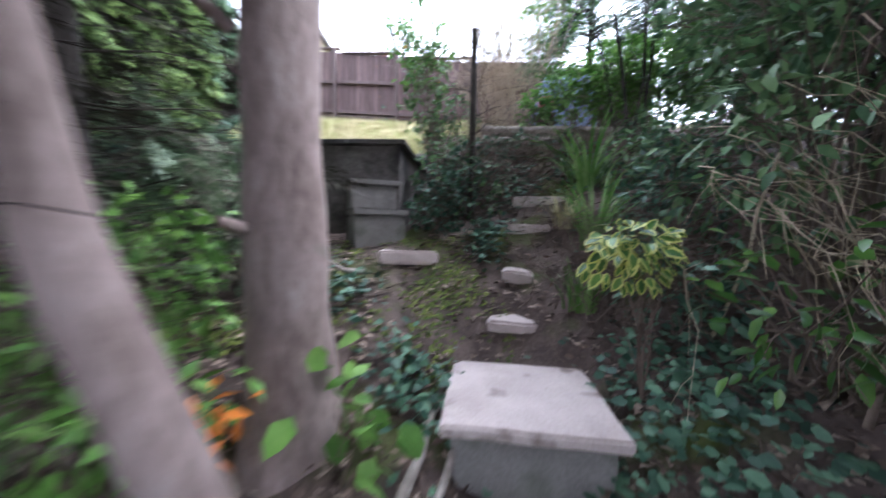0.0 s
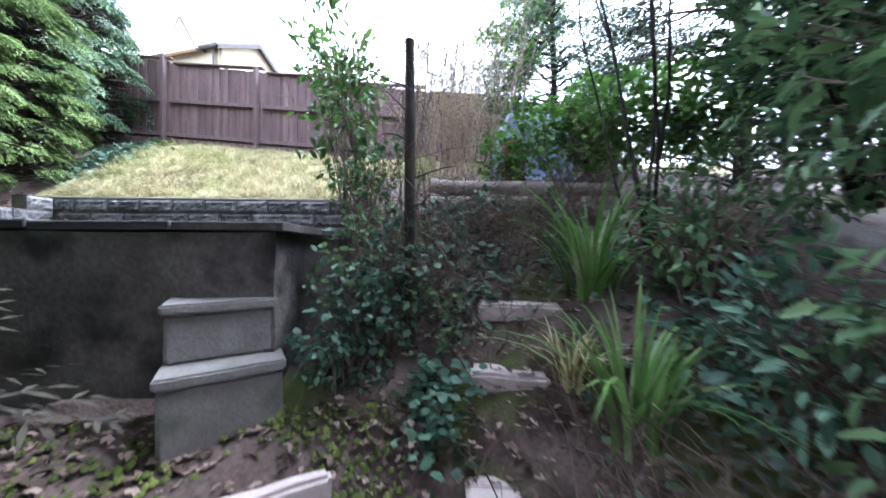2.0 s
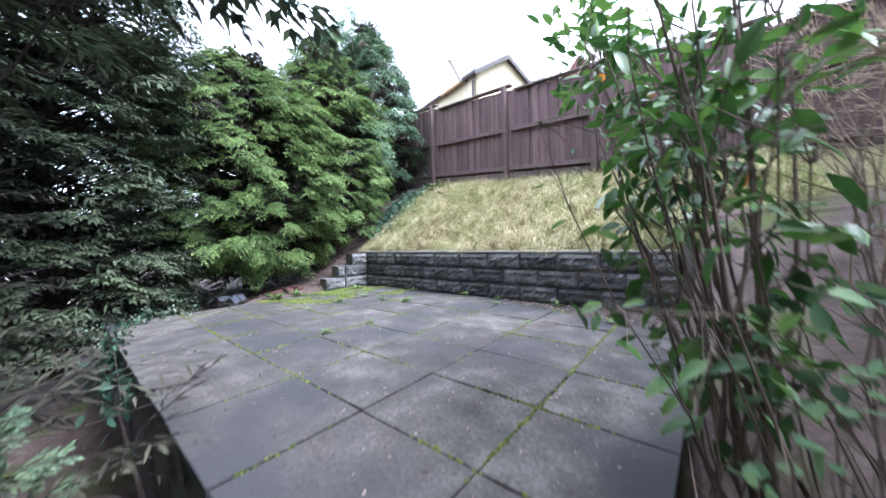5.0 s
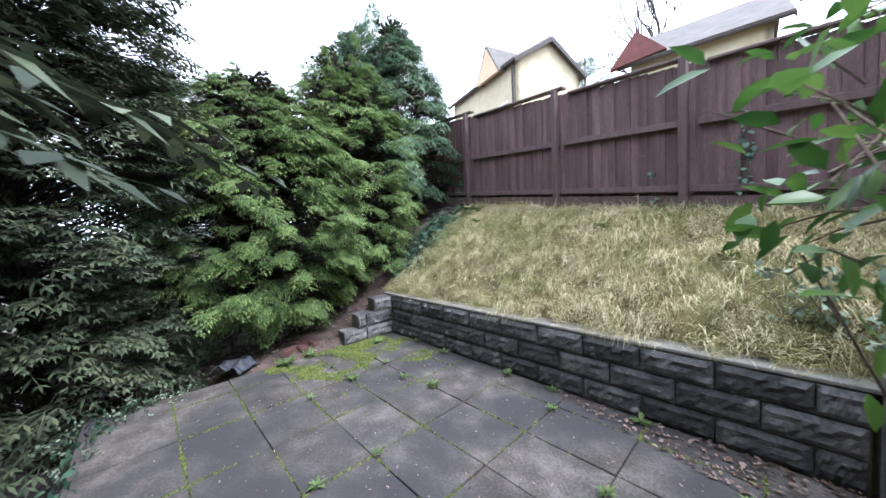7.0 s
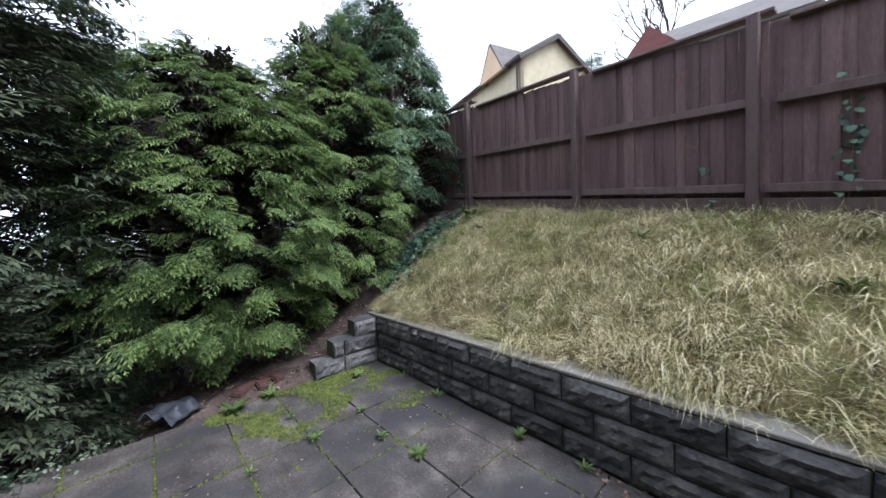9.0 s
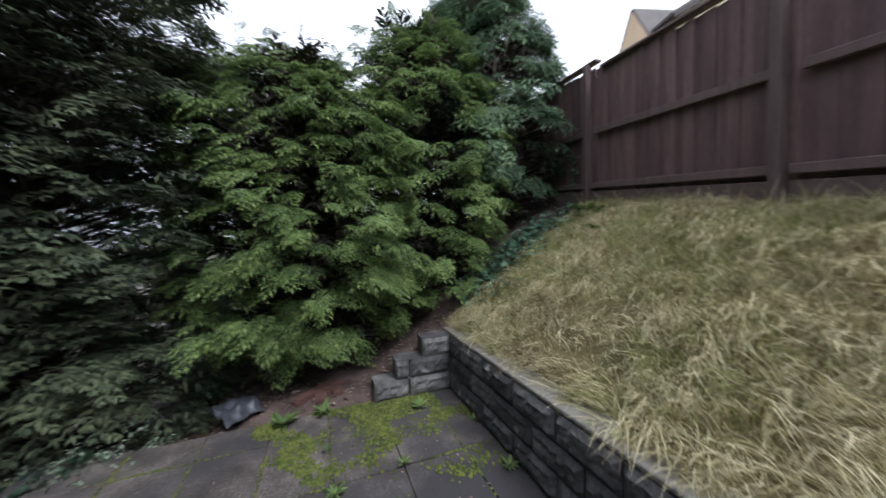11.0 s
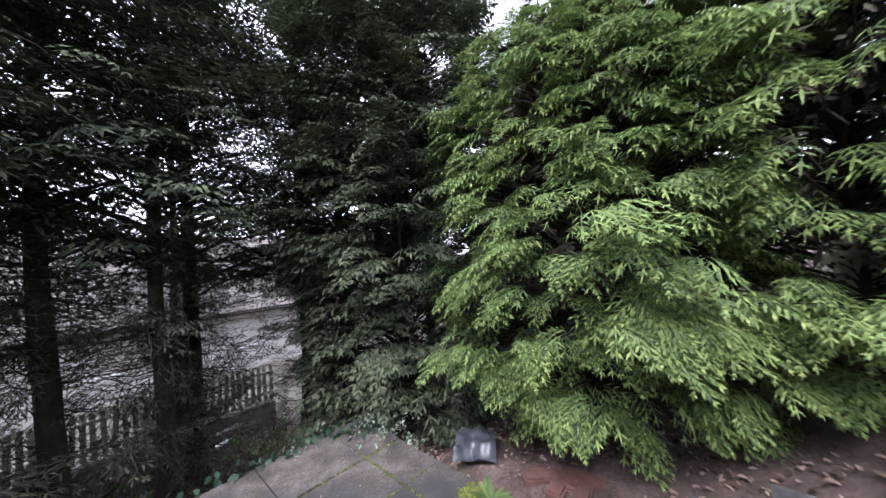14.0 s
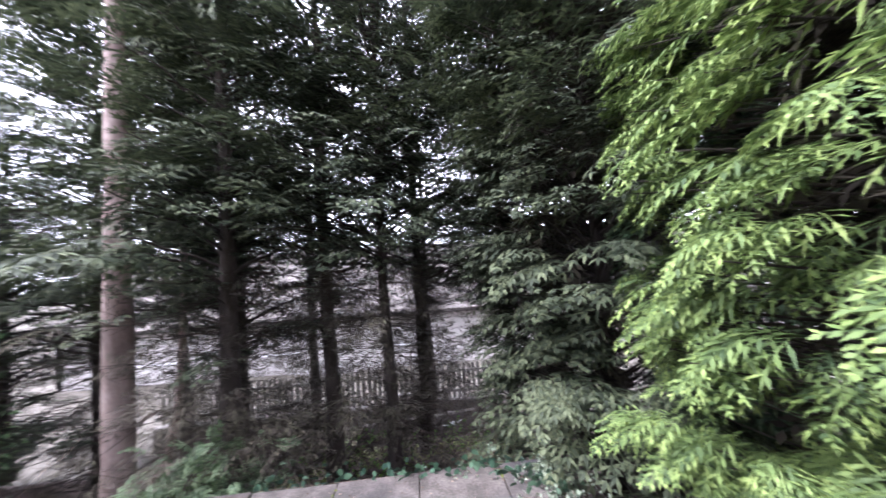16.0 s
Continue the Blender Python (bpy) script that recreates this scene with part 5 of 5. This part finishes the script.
for k, (x, y, rr, nn) in enumerate(((5.95, -4.4, 0.4, 620), (5.75, -4.95, 0.35, 420), (4.75, -4.35, 0.2, 200), (4.95, -5.0, 0.2, 140), (6.3, -3.4, 0.4, 420), (5.35, -2.55, 0.28, 520), (6.1, -2.5, 0.3, 420), (5.15, -3.2, 0.16, 220), (4.25, -3.95, 0.22, 120))):
    rng = np.random.default_rng(80 + k)
    z = float(ground(x, y))
    root = empty("ivy_patch", x, y, z, label="dark ivy spreading over the soil", category="ivy")
    p = np.stack([rng.normal(x, rr * 0.55, nn), rng.normal(y, rr * 0.55, nn)], 1)
    pz = ground(p[:, 0], p[:, 1]) + rng.uniform(0.01, 0.12, nn)
    m = placed(np.column_stack([p, pz]), random_dirs(nn, -0.2, rng) * np.array([1, 1, 0.35]), np.array([0, -0.3, 1.0]) + rng.normal(0, 0.35, (nn, 3)), 0.06 * rng.uniform(0.5, 1.2, nn))
    ob = scatter("ivy_leaf", ROUND_V, ROUND_F, m, M_IVY, root)
    ob["kind"] = "stuff"
    runs = []
    for i in range(12):
        q = np.array([x, y]) + np.cumsum(rng.normal(0, rr * 0.16, (7, 2)) + rng.normal(0, rr * 0.12, 2), 0)
        runs.append((np.column_stack([q, ground(q[:, 0], q[:, 1]) + 0.02]), 0.004, 0.002))
    ob = stems("vine", runs, M_TWIG, root)
    ob["kind"] = "stuff"

rng = np.random.default_rng(88)
root = empty("ivy_patch", -0.2, 1.3, float(ground(-0.2, 1.3)), label="ivy and weeds in the corner under the cypress", category="ivy")
p = np.stack([rng.normal(-0.3, 0.26, 1500), rng.normal(1.1, 0.5, 1500)], 1)
p = p[(p[:, 1] < 2.0) & (p[:, 1] > 0.3)]
m = placed(np.column_stack([p, ground(p[:, 0], p[:, 1]) + rng.uniform(0.01, 0.14, len(p))]), random_dirs(len(p), -0.2, rng) * np.array([1, 1, 0.4]), np.array([0.3, -0.3, 1.0]) + rng.normal(0, 0.35, (len(p), 3)), 0.06 * rng.uniform(0.5, 1.3, len(p)))
ob = scatter("ivy_leaf", ROUND_V, ROUND_F, m, M_IVY, root)
ob["kind"] = "stuff"
leaning = empty("leaning_trunk", 4.62, -5.28, -2.0, label="pale lichened trunk leaning over the path", category="tree")
trunk_mesh("trunk", [(4.64, -5.27, -2.05), (4.5, -5.28, -1.25), (4.28, -5.3, -0.75), (4.16, -5.3, -0.25), (4.05, -5.3, 0.9), (3.95, -5.2, 3.2)], 0.07, 0.035, M_BARK, leaning, 14, 0.2, 5.0)
for k, (a, b, r) in enumerate((((4.72, -5.05, -1.74), (4.86, -4.35, -1.58), 0.028), ((4.86, -4.95, -1.74), (4.98, -4.5, -1.62), 0.022), ((4.35, -3.85, -1.02), (3.8, -3.8, -0.93), 0.018))):
    root = empty("fallen_branch", *a, label="bare fallen branch lying on the soil", category="branch")
    stems("limb", [(bent(a, b, 0.01, 6, 0.012, np.random.default_rng(90 + k)), r, r * 0.6)], M_LOG, root, sides=8)

for k, (z, y) in enumerate(((0.22, -2.10), (0.36, -2.02))):
    root = empty("edging_log", 5.8, y, z, label="long weathered log holding the upper bed", category="log")
    trunk_mesh("log_body", [(5.12, y, z), (5.8, y + 0.03, z + 0.02), (6.7, y + 0.05, z + 0.02)], 0.065, 0.055, M_LOG, root, 10, 0.15, k * 4.0)

cover = empty("tarpaulin", 6.35, -0.75, 0.6, label="blue-grey tarpaulin draped in folds over a stack behind the hedge", category="cover")
bm = bmesh.new()
bmesh.ops.create_grid(bm, x_segments=44, y_segments=36, size=0.5)
for v in bm.verts:
    u, w = v.co.x * 2, v.co.y * 2
    over_x, over_y = max(0.0, abs(u) - 0.5), max(0.0, abs(w) - 0.5)
    fold = noise.noise(Vector((u * 4, w * 4, 1.0)))
    x = math.copysign(min(abs(u), 0.5), u) * 0.66 + math.copysign(over_x * 0.2, u) * (1 + fold)
    y = math.copysign(min(abs(w), 0.5), w) * 0.56 + math.copysign(over_y * 0.2, w) * (1 + fold)
    sag = 0.05 * noise.noise(Vector((u * 2.3, w * 7.0, 4.0)))
    v.co = (6.35 + x + sag * 0.6, -0.75 + y + sag, 1.42 - 1.55 * max(over_x, over_y) + sag + 0.02 * fold)
part("sheet_fold", bm, M_BLUE, cover, smooth=True)
tub = empty("plastic_pot", 5.95, -1.45, 0.55, label="faded red plastic pot among the hedge leaves", category="pot")
bm = bmesh.new()
bmesh.ops.create_cone(bm, cap_ends=True, segments=20, radius1=0.08, radius2=0.11, depth=0.2)
bmesh.ops.translate(bm, vec=(5.95, -1.45, 0.85), verts=bm.verts[:])
part("pot_body", bm, M_RED, tub)
box_part("support_brick", 5.85, 6.05, -1.55, -1.35, 0.3, 0.748, M_BRICKRED, tub)

# beside the patio
sheet = empty("plastic_sheet", -0.34, -1.95, -0.05, label="crumpled grey plastic sheet lying by the patio edge", category="sheet")
bm = bmesh.new()
bmesh.ops.create_grid(bm, x_segments=22, y_segments=16, size=0.5)
for v in bm.verts:
    v.co.x *= 0.4
    v.co.y *= 0.32
    w = noise.noise(v.co * 9) * 0.07 + abs(noise.noise(v.co * 21)) * 0.03
    v.co.z = 0.10 + w - 0.5 * (v.co.x ** 2 + v.co.y ** 2)
bmesh.ops.transform(bm, matrix=Matrix.Translation((-0.34, -1.95, -0.04)) @ pose(0, 0, 0, 0, 0, 35), verts=bm.verts[:])
part("sheet_fold", bm, M_SHEET, sheet, smooth=True)
for k in range(7):
    x, y = -0.32 + random.uniform(-0.12, 0.1), -1.25 + random.uniform(-0.25, 0.25)
    root = empty("loose_brick", x, y, float(ground(x, y)), label="broken red brick under the cypress", category="brick", group="bricks under the cypress")
    bm = bmesh.new()
    rough_stone(bm, -0.1, 0.1, -0.05, 0.05, 0, 0.065, 0.008, 1, Matrix.Translation((x, y, float(ground(x, y)) - 0.01)) @ pose(0, 0, 0, random.uniform(-8, 8), random.uniform(-8, 8), random.uniform(0, 180)), k)
    part("brick_body", bm, M_BRICKRED, root)


def arching(name, label, x, y, z, n, length, seed, size=0.026, category="shrub", heading=(0.5, 0.3)):
    rng = np.random.default_rng(seed)
    root = empty(name, x, y, z, label=label, category=category)
    lines, P, D = [], [], []
    for k in range(n):
        d = unit(np.array([heading[0] + rng.normal(0, 0.6), heading[1] + rng.normal(0, 0.6), 0.5]))
        tip = np.array([x, y, z]) + d * length * rng.uniform(0.5, 1.1)
        ln = bent((x + rng.normal(0, 0.05), y + rng.normal(0, 0.05), z - 0.05), tip, 0.12, 8, 0.015, rng)
        ln[-3:, 2] -= np.array([0.01, 0.05, 0.12])
        lines.append((ln, 0.004, 0.0015))
        s = rng.uniform(0.25, 1, 42)
        p = np.stack([np.interp(s, np.linspace(0, 1, 8), ln[:, i]) for i in range(3)], 1) + rng.normal(0, 0.018, (42, 3))
        P.append(p), D.append(random_dirs(42, 0, rng))
    ob = stems("stem", lines, M_TWIG, root)
    ob["kind"] = "stuff"
    P, D = np.concatenate(P), np.concatenate(D)
    ob = scatter("small_leaf", ROUND_V, ROUND_F, placed(P, D, np.array([0, 0, 1.0]) + rng.normal(0, 0.4, P.shape), size * rng.uniform(0.7, 1.3, len(P))), M_GREYLEAF, root)
    ob["kind"] = "stuff"
    return root


arching("cotoneaster_shrub", "arching twigs with small grey-green leaves", -0.15, -2.75, -0.25, 16, 0.62, 95)
arching("cotoneaster_shrub", "small-leaved twigs at the corner of the patio", 0.25, -3.1, -0.3, 12, 0.5, 96)
arching("thorn_shrub", "thin-leaved twigs at the top of the block wall", 4.3, 0.35, 0.6, 10, 0.7, 97, 0.045, heading=(-0.3, 0.1))


def creeper(name, label, pts, n, seed, size, material, jitter):
    rng = np.random.default_rng(seed)
    pts = np.asarray(pts, float)
    root = empty(name, *pts[0], label=label, category="ivy")
    s = rng.uniform(0, 1, n)
    k = np.linspace(0, 1, len(pts))
    p = np.stack([np.interp(s, k, pts[:, i]) for i in range(3)], 1) + rng.normal(0, 1, (n, 3)) * np.array(jitter)
    ob = scatter("ivy_leaf", ROUND_V, ROUND_F, placed(p, np.array([0, -0.4, -0.8]) + rng.normal(0, 0.5, (n, 3)), np.array([0, -1.0, 0.4]) + rng.normal(0, 0.3, (n, 3)), size * rng.uniform(0.6, 1.3, n)), material, root)
    ob["kind"] = "stuff"
    stems("vine", [(pts, 0.005, 0.003)], M_TWIG, root)
    return root


creeper("ivy_edge", "ivy creeping along the front edge of the patio", [(-0.05, -2.75, 0.02), (0.3, -3.05, 0.0), (1.1, -3.14, -0.02), (2.2, -3.2, -0.05)], 420, 101, 0.055, M_IVY, (0.07, 0.05, 0.05))
for k, (s, h, n) in enumerate(((4.05, 1.05, 46), (3.25, 0.42, 16), (-0.35, 1.0, 60), (4.9, 0.8, 40))):
    x, y, z = fence_at(s)
    creeper("fence_ivy", "ivy climbing up the fence boards", [(x, y - 0.03, z + 0.03), (x + 0.02, y - 0.02, z + h * 0.5), (x, y - 0.02, z + h)], n, 105 + k, 0.055, M_IVY, (0.045, 0.012, 0.03))


def weed(x, y, z, n, size, seed, material=None):
    rng = np.random.default_rng(seed)
    root = empty("weed_rosette", x, y, z, label="small green weed growing from a paving joint", category="weed", group="weeds in the paving")
    az = np.linspace(0, 2 * np.pi, n, endpoint=False) + rng.normal(0, 0.3, n)
    d = np.stack([np.cos(az), np.sin(az), rng.uniform(0.2, 1.0, n)], 1)
    m = placed(np.tile([x, y, z], (n, 1)) + d * 0.008, d, np.array([0, 0, 1.0]) - d * 0.4, size * rng.uniform(0.6, 1.3, n))
    ob = scatter("leaves", BIG_V * np.array([1, 0.75, 1]), BIG_F, m, material or M_WEED, root)
    ob["kind"] = "stuff"
    return root


WEEDS = [(0.055, -1.53, 16, 0.14), (0.24, -0.40, 14, 0.10), (-0.02, -1.22, 16, 0.13), (0.55, -1.2, 8, 0.05), (1.0, -1.17, 12, 0.07), (1.36, -0.8, 12, 0.06), (1.72, -0.72, 16, 0.08), (1.2, -0.07, 10, 0.08), (2.12, -0.08, 14, 0.08), (2.6, -0.07, 8, 0.06), (2.75, -0.34, 10, 0.06), (3.3, -0.08, 10, 0.07), (1.05, -1.62, 8, 0.05), (2.15, -1.6, 10, 0.05), (2.12, -2.0, 12, 0.06), (3.35, -0.9, 10, 0.06), (0.9, -0.72, 10, 0.06), (0.62, -0.04, 8, 0.06), (3.9, -0.5, 10, 0.06)]
for k, (x, y, n, sz) in enumerate(WEEDS):
    weed(x, y, 0.01, n + 4, sz * 0.85, 200 + k)
for k, (x, y, sz) in enumerate(((-0.15, 1.55, 0.2), (0.6, 1.35, 0.12), (2.6, 1.2, 0.1), (3.7, 0.8, 0.1), (0.1, 1.75, 0.2), (0.3, 1.6, 0.16))):
    root = weed(x, y, float(ground(x, y)) + 0.04, 16, sz, 240 + k)
    tagged(root, "leafy green weed growing in the rough grass", group="weeds on the bank")

# ---------------------------------------------------------------- grass on the bank, litter and moss


def area_points(rng, n, x0, x1, y0, y1, keep=None):
    p = np.stack([rng.uniform(x0, x1, n), rng.uniform(y0, y1, n)], 1)
    if keep is not None:
        p = p[keep(p[:, 0], p[:, 1])]
    return p


def patchy(p, scale, seed):
    return np.array([noise.noise(Vector((a * scale + seed, b * scale, seed))) for a, b in p])


def blades_on(name, label, n, x0, x1, y0, y1, length, material, seed, flat=0.9, keep=None, rank=None, wide=0.6, down=(0.0, -1.0)):
    rng = np.random.default_rng(seed)
    p = area_points(rng, n, x0, x1, y0, y1, keep)
    if rank is not None:
        p = p[patchy(p, *rank[:2]) + rng.normal(0, 0.15, len(p)) > rank[2]]
    tuft = np.stack([patchy(p, 7.0, 3.0), patchy(p, 7.0, 9.0)], 1)
    m = len(p)
    z = ground(p[:, 0], p[:, 1]) + 0.008
    d = np.column_stack([tuft * 2.2 + rng.normal(0, 0.5, (m, 2)) + np.array(down) * 0.5, rng.uniform(0.1, 1.1, m) * (1.25 - flat)])
    d[:, 2] += 0.12
    ln = length * rng.uniform(0.45, 1.25, m)
    mt = placed(np.column_stack([p, z]), d, np.array([0, 0, 1.0]) + rng.normal(0, 0.3, (m, 3)), ln)
    tv = BLADE_V * np.array([1, wide, 1.0])
    ob = scatter(name, tv, BLADE_F, mt, material)
    return tagged(ob, label, "grass", kind="stuff")


ARCH_V = np.array([(0, -.022, 0), (0, .022, 0), (.22, .022, .24), (.22, -.022, .24), (.55, .018, .27), (.55, -.018, .27), (.85, .012, .02), (.85, -.012, .02), (1, .002, -.22), (1, -.002, -.22)], float)
ARCH_F = np.array([(0, 1, 2, 3), (3, 2, 4, 5), (5, 4, 6, 7), (7, 6, 8, 9)])
bank_keep = lambda x, y: y < fence_y(x) + 0.05
blades_on("dead_grass", "matted straw-coloured grass covering the bank", 26000, -0.15, 5.2, 0.1, 2.2, 0.17, M_STRAW, 301, 0.55, bank_keep, None, 0.24)
blades_on("green_grass", "green grass growing through the dead grass", 34000, -0.15, 5.2, 0.1, 2.2, 0.16, M_GRASS, 302, 0.3, bank_keep, (1.4, 4.0, -0.12), 0.26)
blades_on("edge_grass", "long straw grass hanging over the block wall", 3200, -0.1, 4.3, 0.13, 0.32, 0.18, M_STRAW, 303, 0.9, None, None, 0.3, (0.0, -1.5))
blades_on("fence_grass", "tall thin dry grass along the foot of the fence", 1500, -0.4, 5.2, 1.3, 2.2, 0.24, M_STRAW, 304, 0.05, lambda x, y: np.abs(y - fence_y(x) + 0.12) < 0.12, None, 0.25)
rng = np.random.default_rng(306)
centres = area_points(rng, 800, -0.1, 5.0, 0.16, 2.1, bank_keep)
pp = np.repeat(centres, 60, 0)
lean = np.repeat(rng.normal(0, 0.6, (len(centres), 2)) + np.array([0, -0.7]), 60, 0)
dd = np.column_stack([lean + rng.normal(0, 0.6, pp.shape), rng.uniform(-0.05, 0.5, len(pp))])
pp = pp + rng.normal(0, 0.045, pp.shape)
tuft_len = np.repeat(rng.uniform(0.07, 0.19, len(centres)), 60) * rng.uniform(0.6, 1.25, len(pp))
ob = scatter("grass_tuft", ARCH_V * np.array([1, 0.5, 1]), ARCH_F, placed(np.column_stack([pp, ground(pp[:, 0], pp[:, 1]) + 0.01]), dd, np.array([0, 0, 1.0]) + rng.normal(0, 0.25, (len(pp), 3)), tuft_len), M_STRAW)
tagged(ob, "pale tufts of flopped dead grass on the bank", "grass", kind="stuff")
blades_on("shade_grass", "weak green grass under the trees", 2600, -1.0, 4.0, -6.8, -5.4, 0.16, M_GRASS, 305, 0.4)


def litter_on(name, label, n, x0, x1, y0, y1, size, seed, lift=0.006, z=None, keep=None, material=None):
    rng = np.random.default_rng(seed)
    p = area_points(rng, n, x0, x1, y0, y1, keep)
    m = len(p)
    zz = (ground(p[:, 0], p[:, 1]) if z is None else np.full(m, z)) + lift + rng.uniform(0, 0.012, m)
    d = np.column_stack([rng.normal(0, 1, (m, 2)), rng.normal(0, 0.15, m)])
    ob = scatter(name, LITTER_V, LITTER_F, placed(np.column_stack([p, zz]), d, np.array([0, 0, 1.0]) + rng.normal(0, 0.25, (m, 3)), size * rng.uniform(0.5, 1.4, m)), material or M_LITTER)
    return tagged(ob, label, "leaves", kind="stuff")


litter_on("leaf_litter", "brown fallen leaves scattered over the lower slope", 5200, 2.8, 6.3, -5.9, -3.15, 0.05, 311, 0.015)
litter_on("leaf_litter", "brown fallen leaves between the stone steps", 900, 4.6, 6.2, -3.3, -2.1, 0.05, 312, 0.02)
litter_on("leaf_litter", "brown leaves drifted along the foot of the block wall", 700, 2.6, 4.35, -0.55, -0.02, 0.035, 313, 0.004, 0.004, lambda x, y: y > -0.08 - (x - 2.6) * 0.27)
litter_on("leaf_litter", "thin scatter of leaf scraps over the paving", 1300, 0.0, 4.4, -3.0, -0.05, 0.016, 314, 0.004, 0.004)
litter_on("leaf_litter", "dark needles and leaves under the cypress", 1500, -1.3, -0.02, -3.0, 0.2, 0.04, 315, 0.01)
MOSS_V = np.array([(-.5, -.5, 0), (.5, -.5, 0), (.5, .5, 0), (-.5, .5, 0), (-.2, -.2, .5), (.2, -.2, .55), (.2, .2, .5), (-.2, .2, .45)], float)
MOSS_F = np.array([(0, 1, 5, 4), (1, 2, 6, 5), (2, 3, 7, 6), (3, 0, 4, 7), (4, 5, 6, 7)])
rng = np.random.default_rng(320)
p = area_points(rng, 9000, -0.04, 1.25, -1.75, -0.02)
p = p[patchy(p, 3.2, 2.0) + rng.normal(0, 0.12, len(p)) - 0.45 * (p[:, 0] - 0.35) + 0.05 - 0.3 * np.abs(p[:, 1] + 0.8) > 0.0]
d = np.column_stack([rng.normal(0, 1, (len(p), 2)), np.zeros(len(p))])
ob = scatter("moss", MOSS_V, MOSS_F, placed(np.column_stack([p, np.full(len(p), 0.002)]), d, np.tile([0, 0, 1.0], (len(p), 1)), rng.uniform(0.012, 0.03, len(p))), M_MOSS)
tagged(ob, "yellow-green moss spreading over the paving corner", "moss", kind="stuff")
jx = np.concatenate([np.full(420, v) for v in (0.29, 0.90, 1.51, 2.12, 2.73, 3.34, 3.95)] + [rng.uniform(-0.04, 4.4, 420) for v in range(6)])
jy = np.concatenate([rng.uniform(-3.05, 0.0, 420) for v in range(7)] + [np.full(420, v) for v in (-2.55, -2.08, -1.62, -1.18, -0.72, -0.27)])
q = np.stack([jx, jy], 1) + rng.normal(0, 0.005, (len(jx), 2))
q = q[patchy(q, 1.9, 8.0) + rng.normal(0, 0.15, len(q)) > 0.02]
d = np.column_stack([rng.normal(0, 1, (len(q), 2)), np.zeros(len(q))])
ob = scatter("joint_moss", MOSS_V, MOSS_F, placed(np.column_stack([q, np.full(len(q), -0.003)]), d, np.tile([0, 0, 1.0], (len(q), 1)), rng.uniform(0.008, 0.02, len(q))), M_MOSS)
tagged(ob, "thin moss and grit filling the paving joints", "moss", kind="stuff")
p = area_points(rng, 6000, 3.2, 5.3, -4.4, -3.15)
p = p[patchy(p, 2.4, 6.0) + rng.normal(0, 0.16, len(p)) > 0.1]
d = np.column_stack([rng.normal(0, 1, (len(p), 2)), np.zeros(len(p))])
ob = scatter("moss", MOSS_V, MOSS_F, placed(np.column_stack([p, ground(p[:, 0], p[:, 1]) + 0.012]), d, np.tile([0, 0, 1.0], (len(p), 1)), rng.uniform(0.01, 0.028, len(p))), M_MOSS)
tagged(ob, "bright moss on the soil before the steps", "moss", kind="stuff")

# ---------------------------------------------------------------- paving
patio = empty("patio", 2.2, -1.5, 0.0, label="weathered grey concrete paving slabs with mossy joints", category="patio", kind="structure")
box_part("bedding", PX0 + 0.03, PX1 - 0.06, PY0 + 0.22, 0.02, -0.08, -0.02, M_JOINT, patio, 0)
SX = [PX0, 0.29, 0.90, 1.51, 2.12, 2.73, 3.34, 3.95, PX1]
SY = [PY0, -2.55, -2.08, -1.62, -1.18, -0.72, -0.27, 0.004]
random.seed(12)
for i in range(len(SX) - 1):
    for j in range(len(SY) - 1):
        x0, x1, y0, y1 = SX[i] + 0.004, SX[i + 1] - 0.004, SY[j] + 0.004, SY[j + 1] - 0.004
        bm = bmesh.new()
        box_bm(bm, -(x1 - x0) / 2, (x1 - x0) / 2, -(y1 - y0) / 2, (y1 - y0) / 2, -0.04, 0, 0.004)
        bmesh.ops.transform(bm, matrix=Matrix.Translation(((x0 + x1) / 2, (y0 + y1) / 2, random.uniform(-0.004, 0.004))) @ pose(0, 0, 0, random.uniform(-0.7, 0.7), random.uniform(-0.6, 0.6), random.uniform(-0.5, 0.5)), verts=bm.verts[:])
        part("paving_slab", bm, M_SLAB, patio)
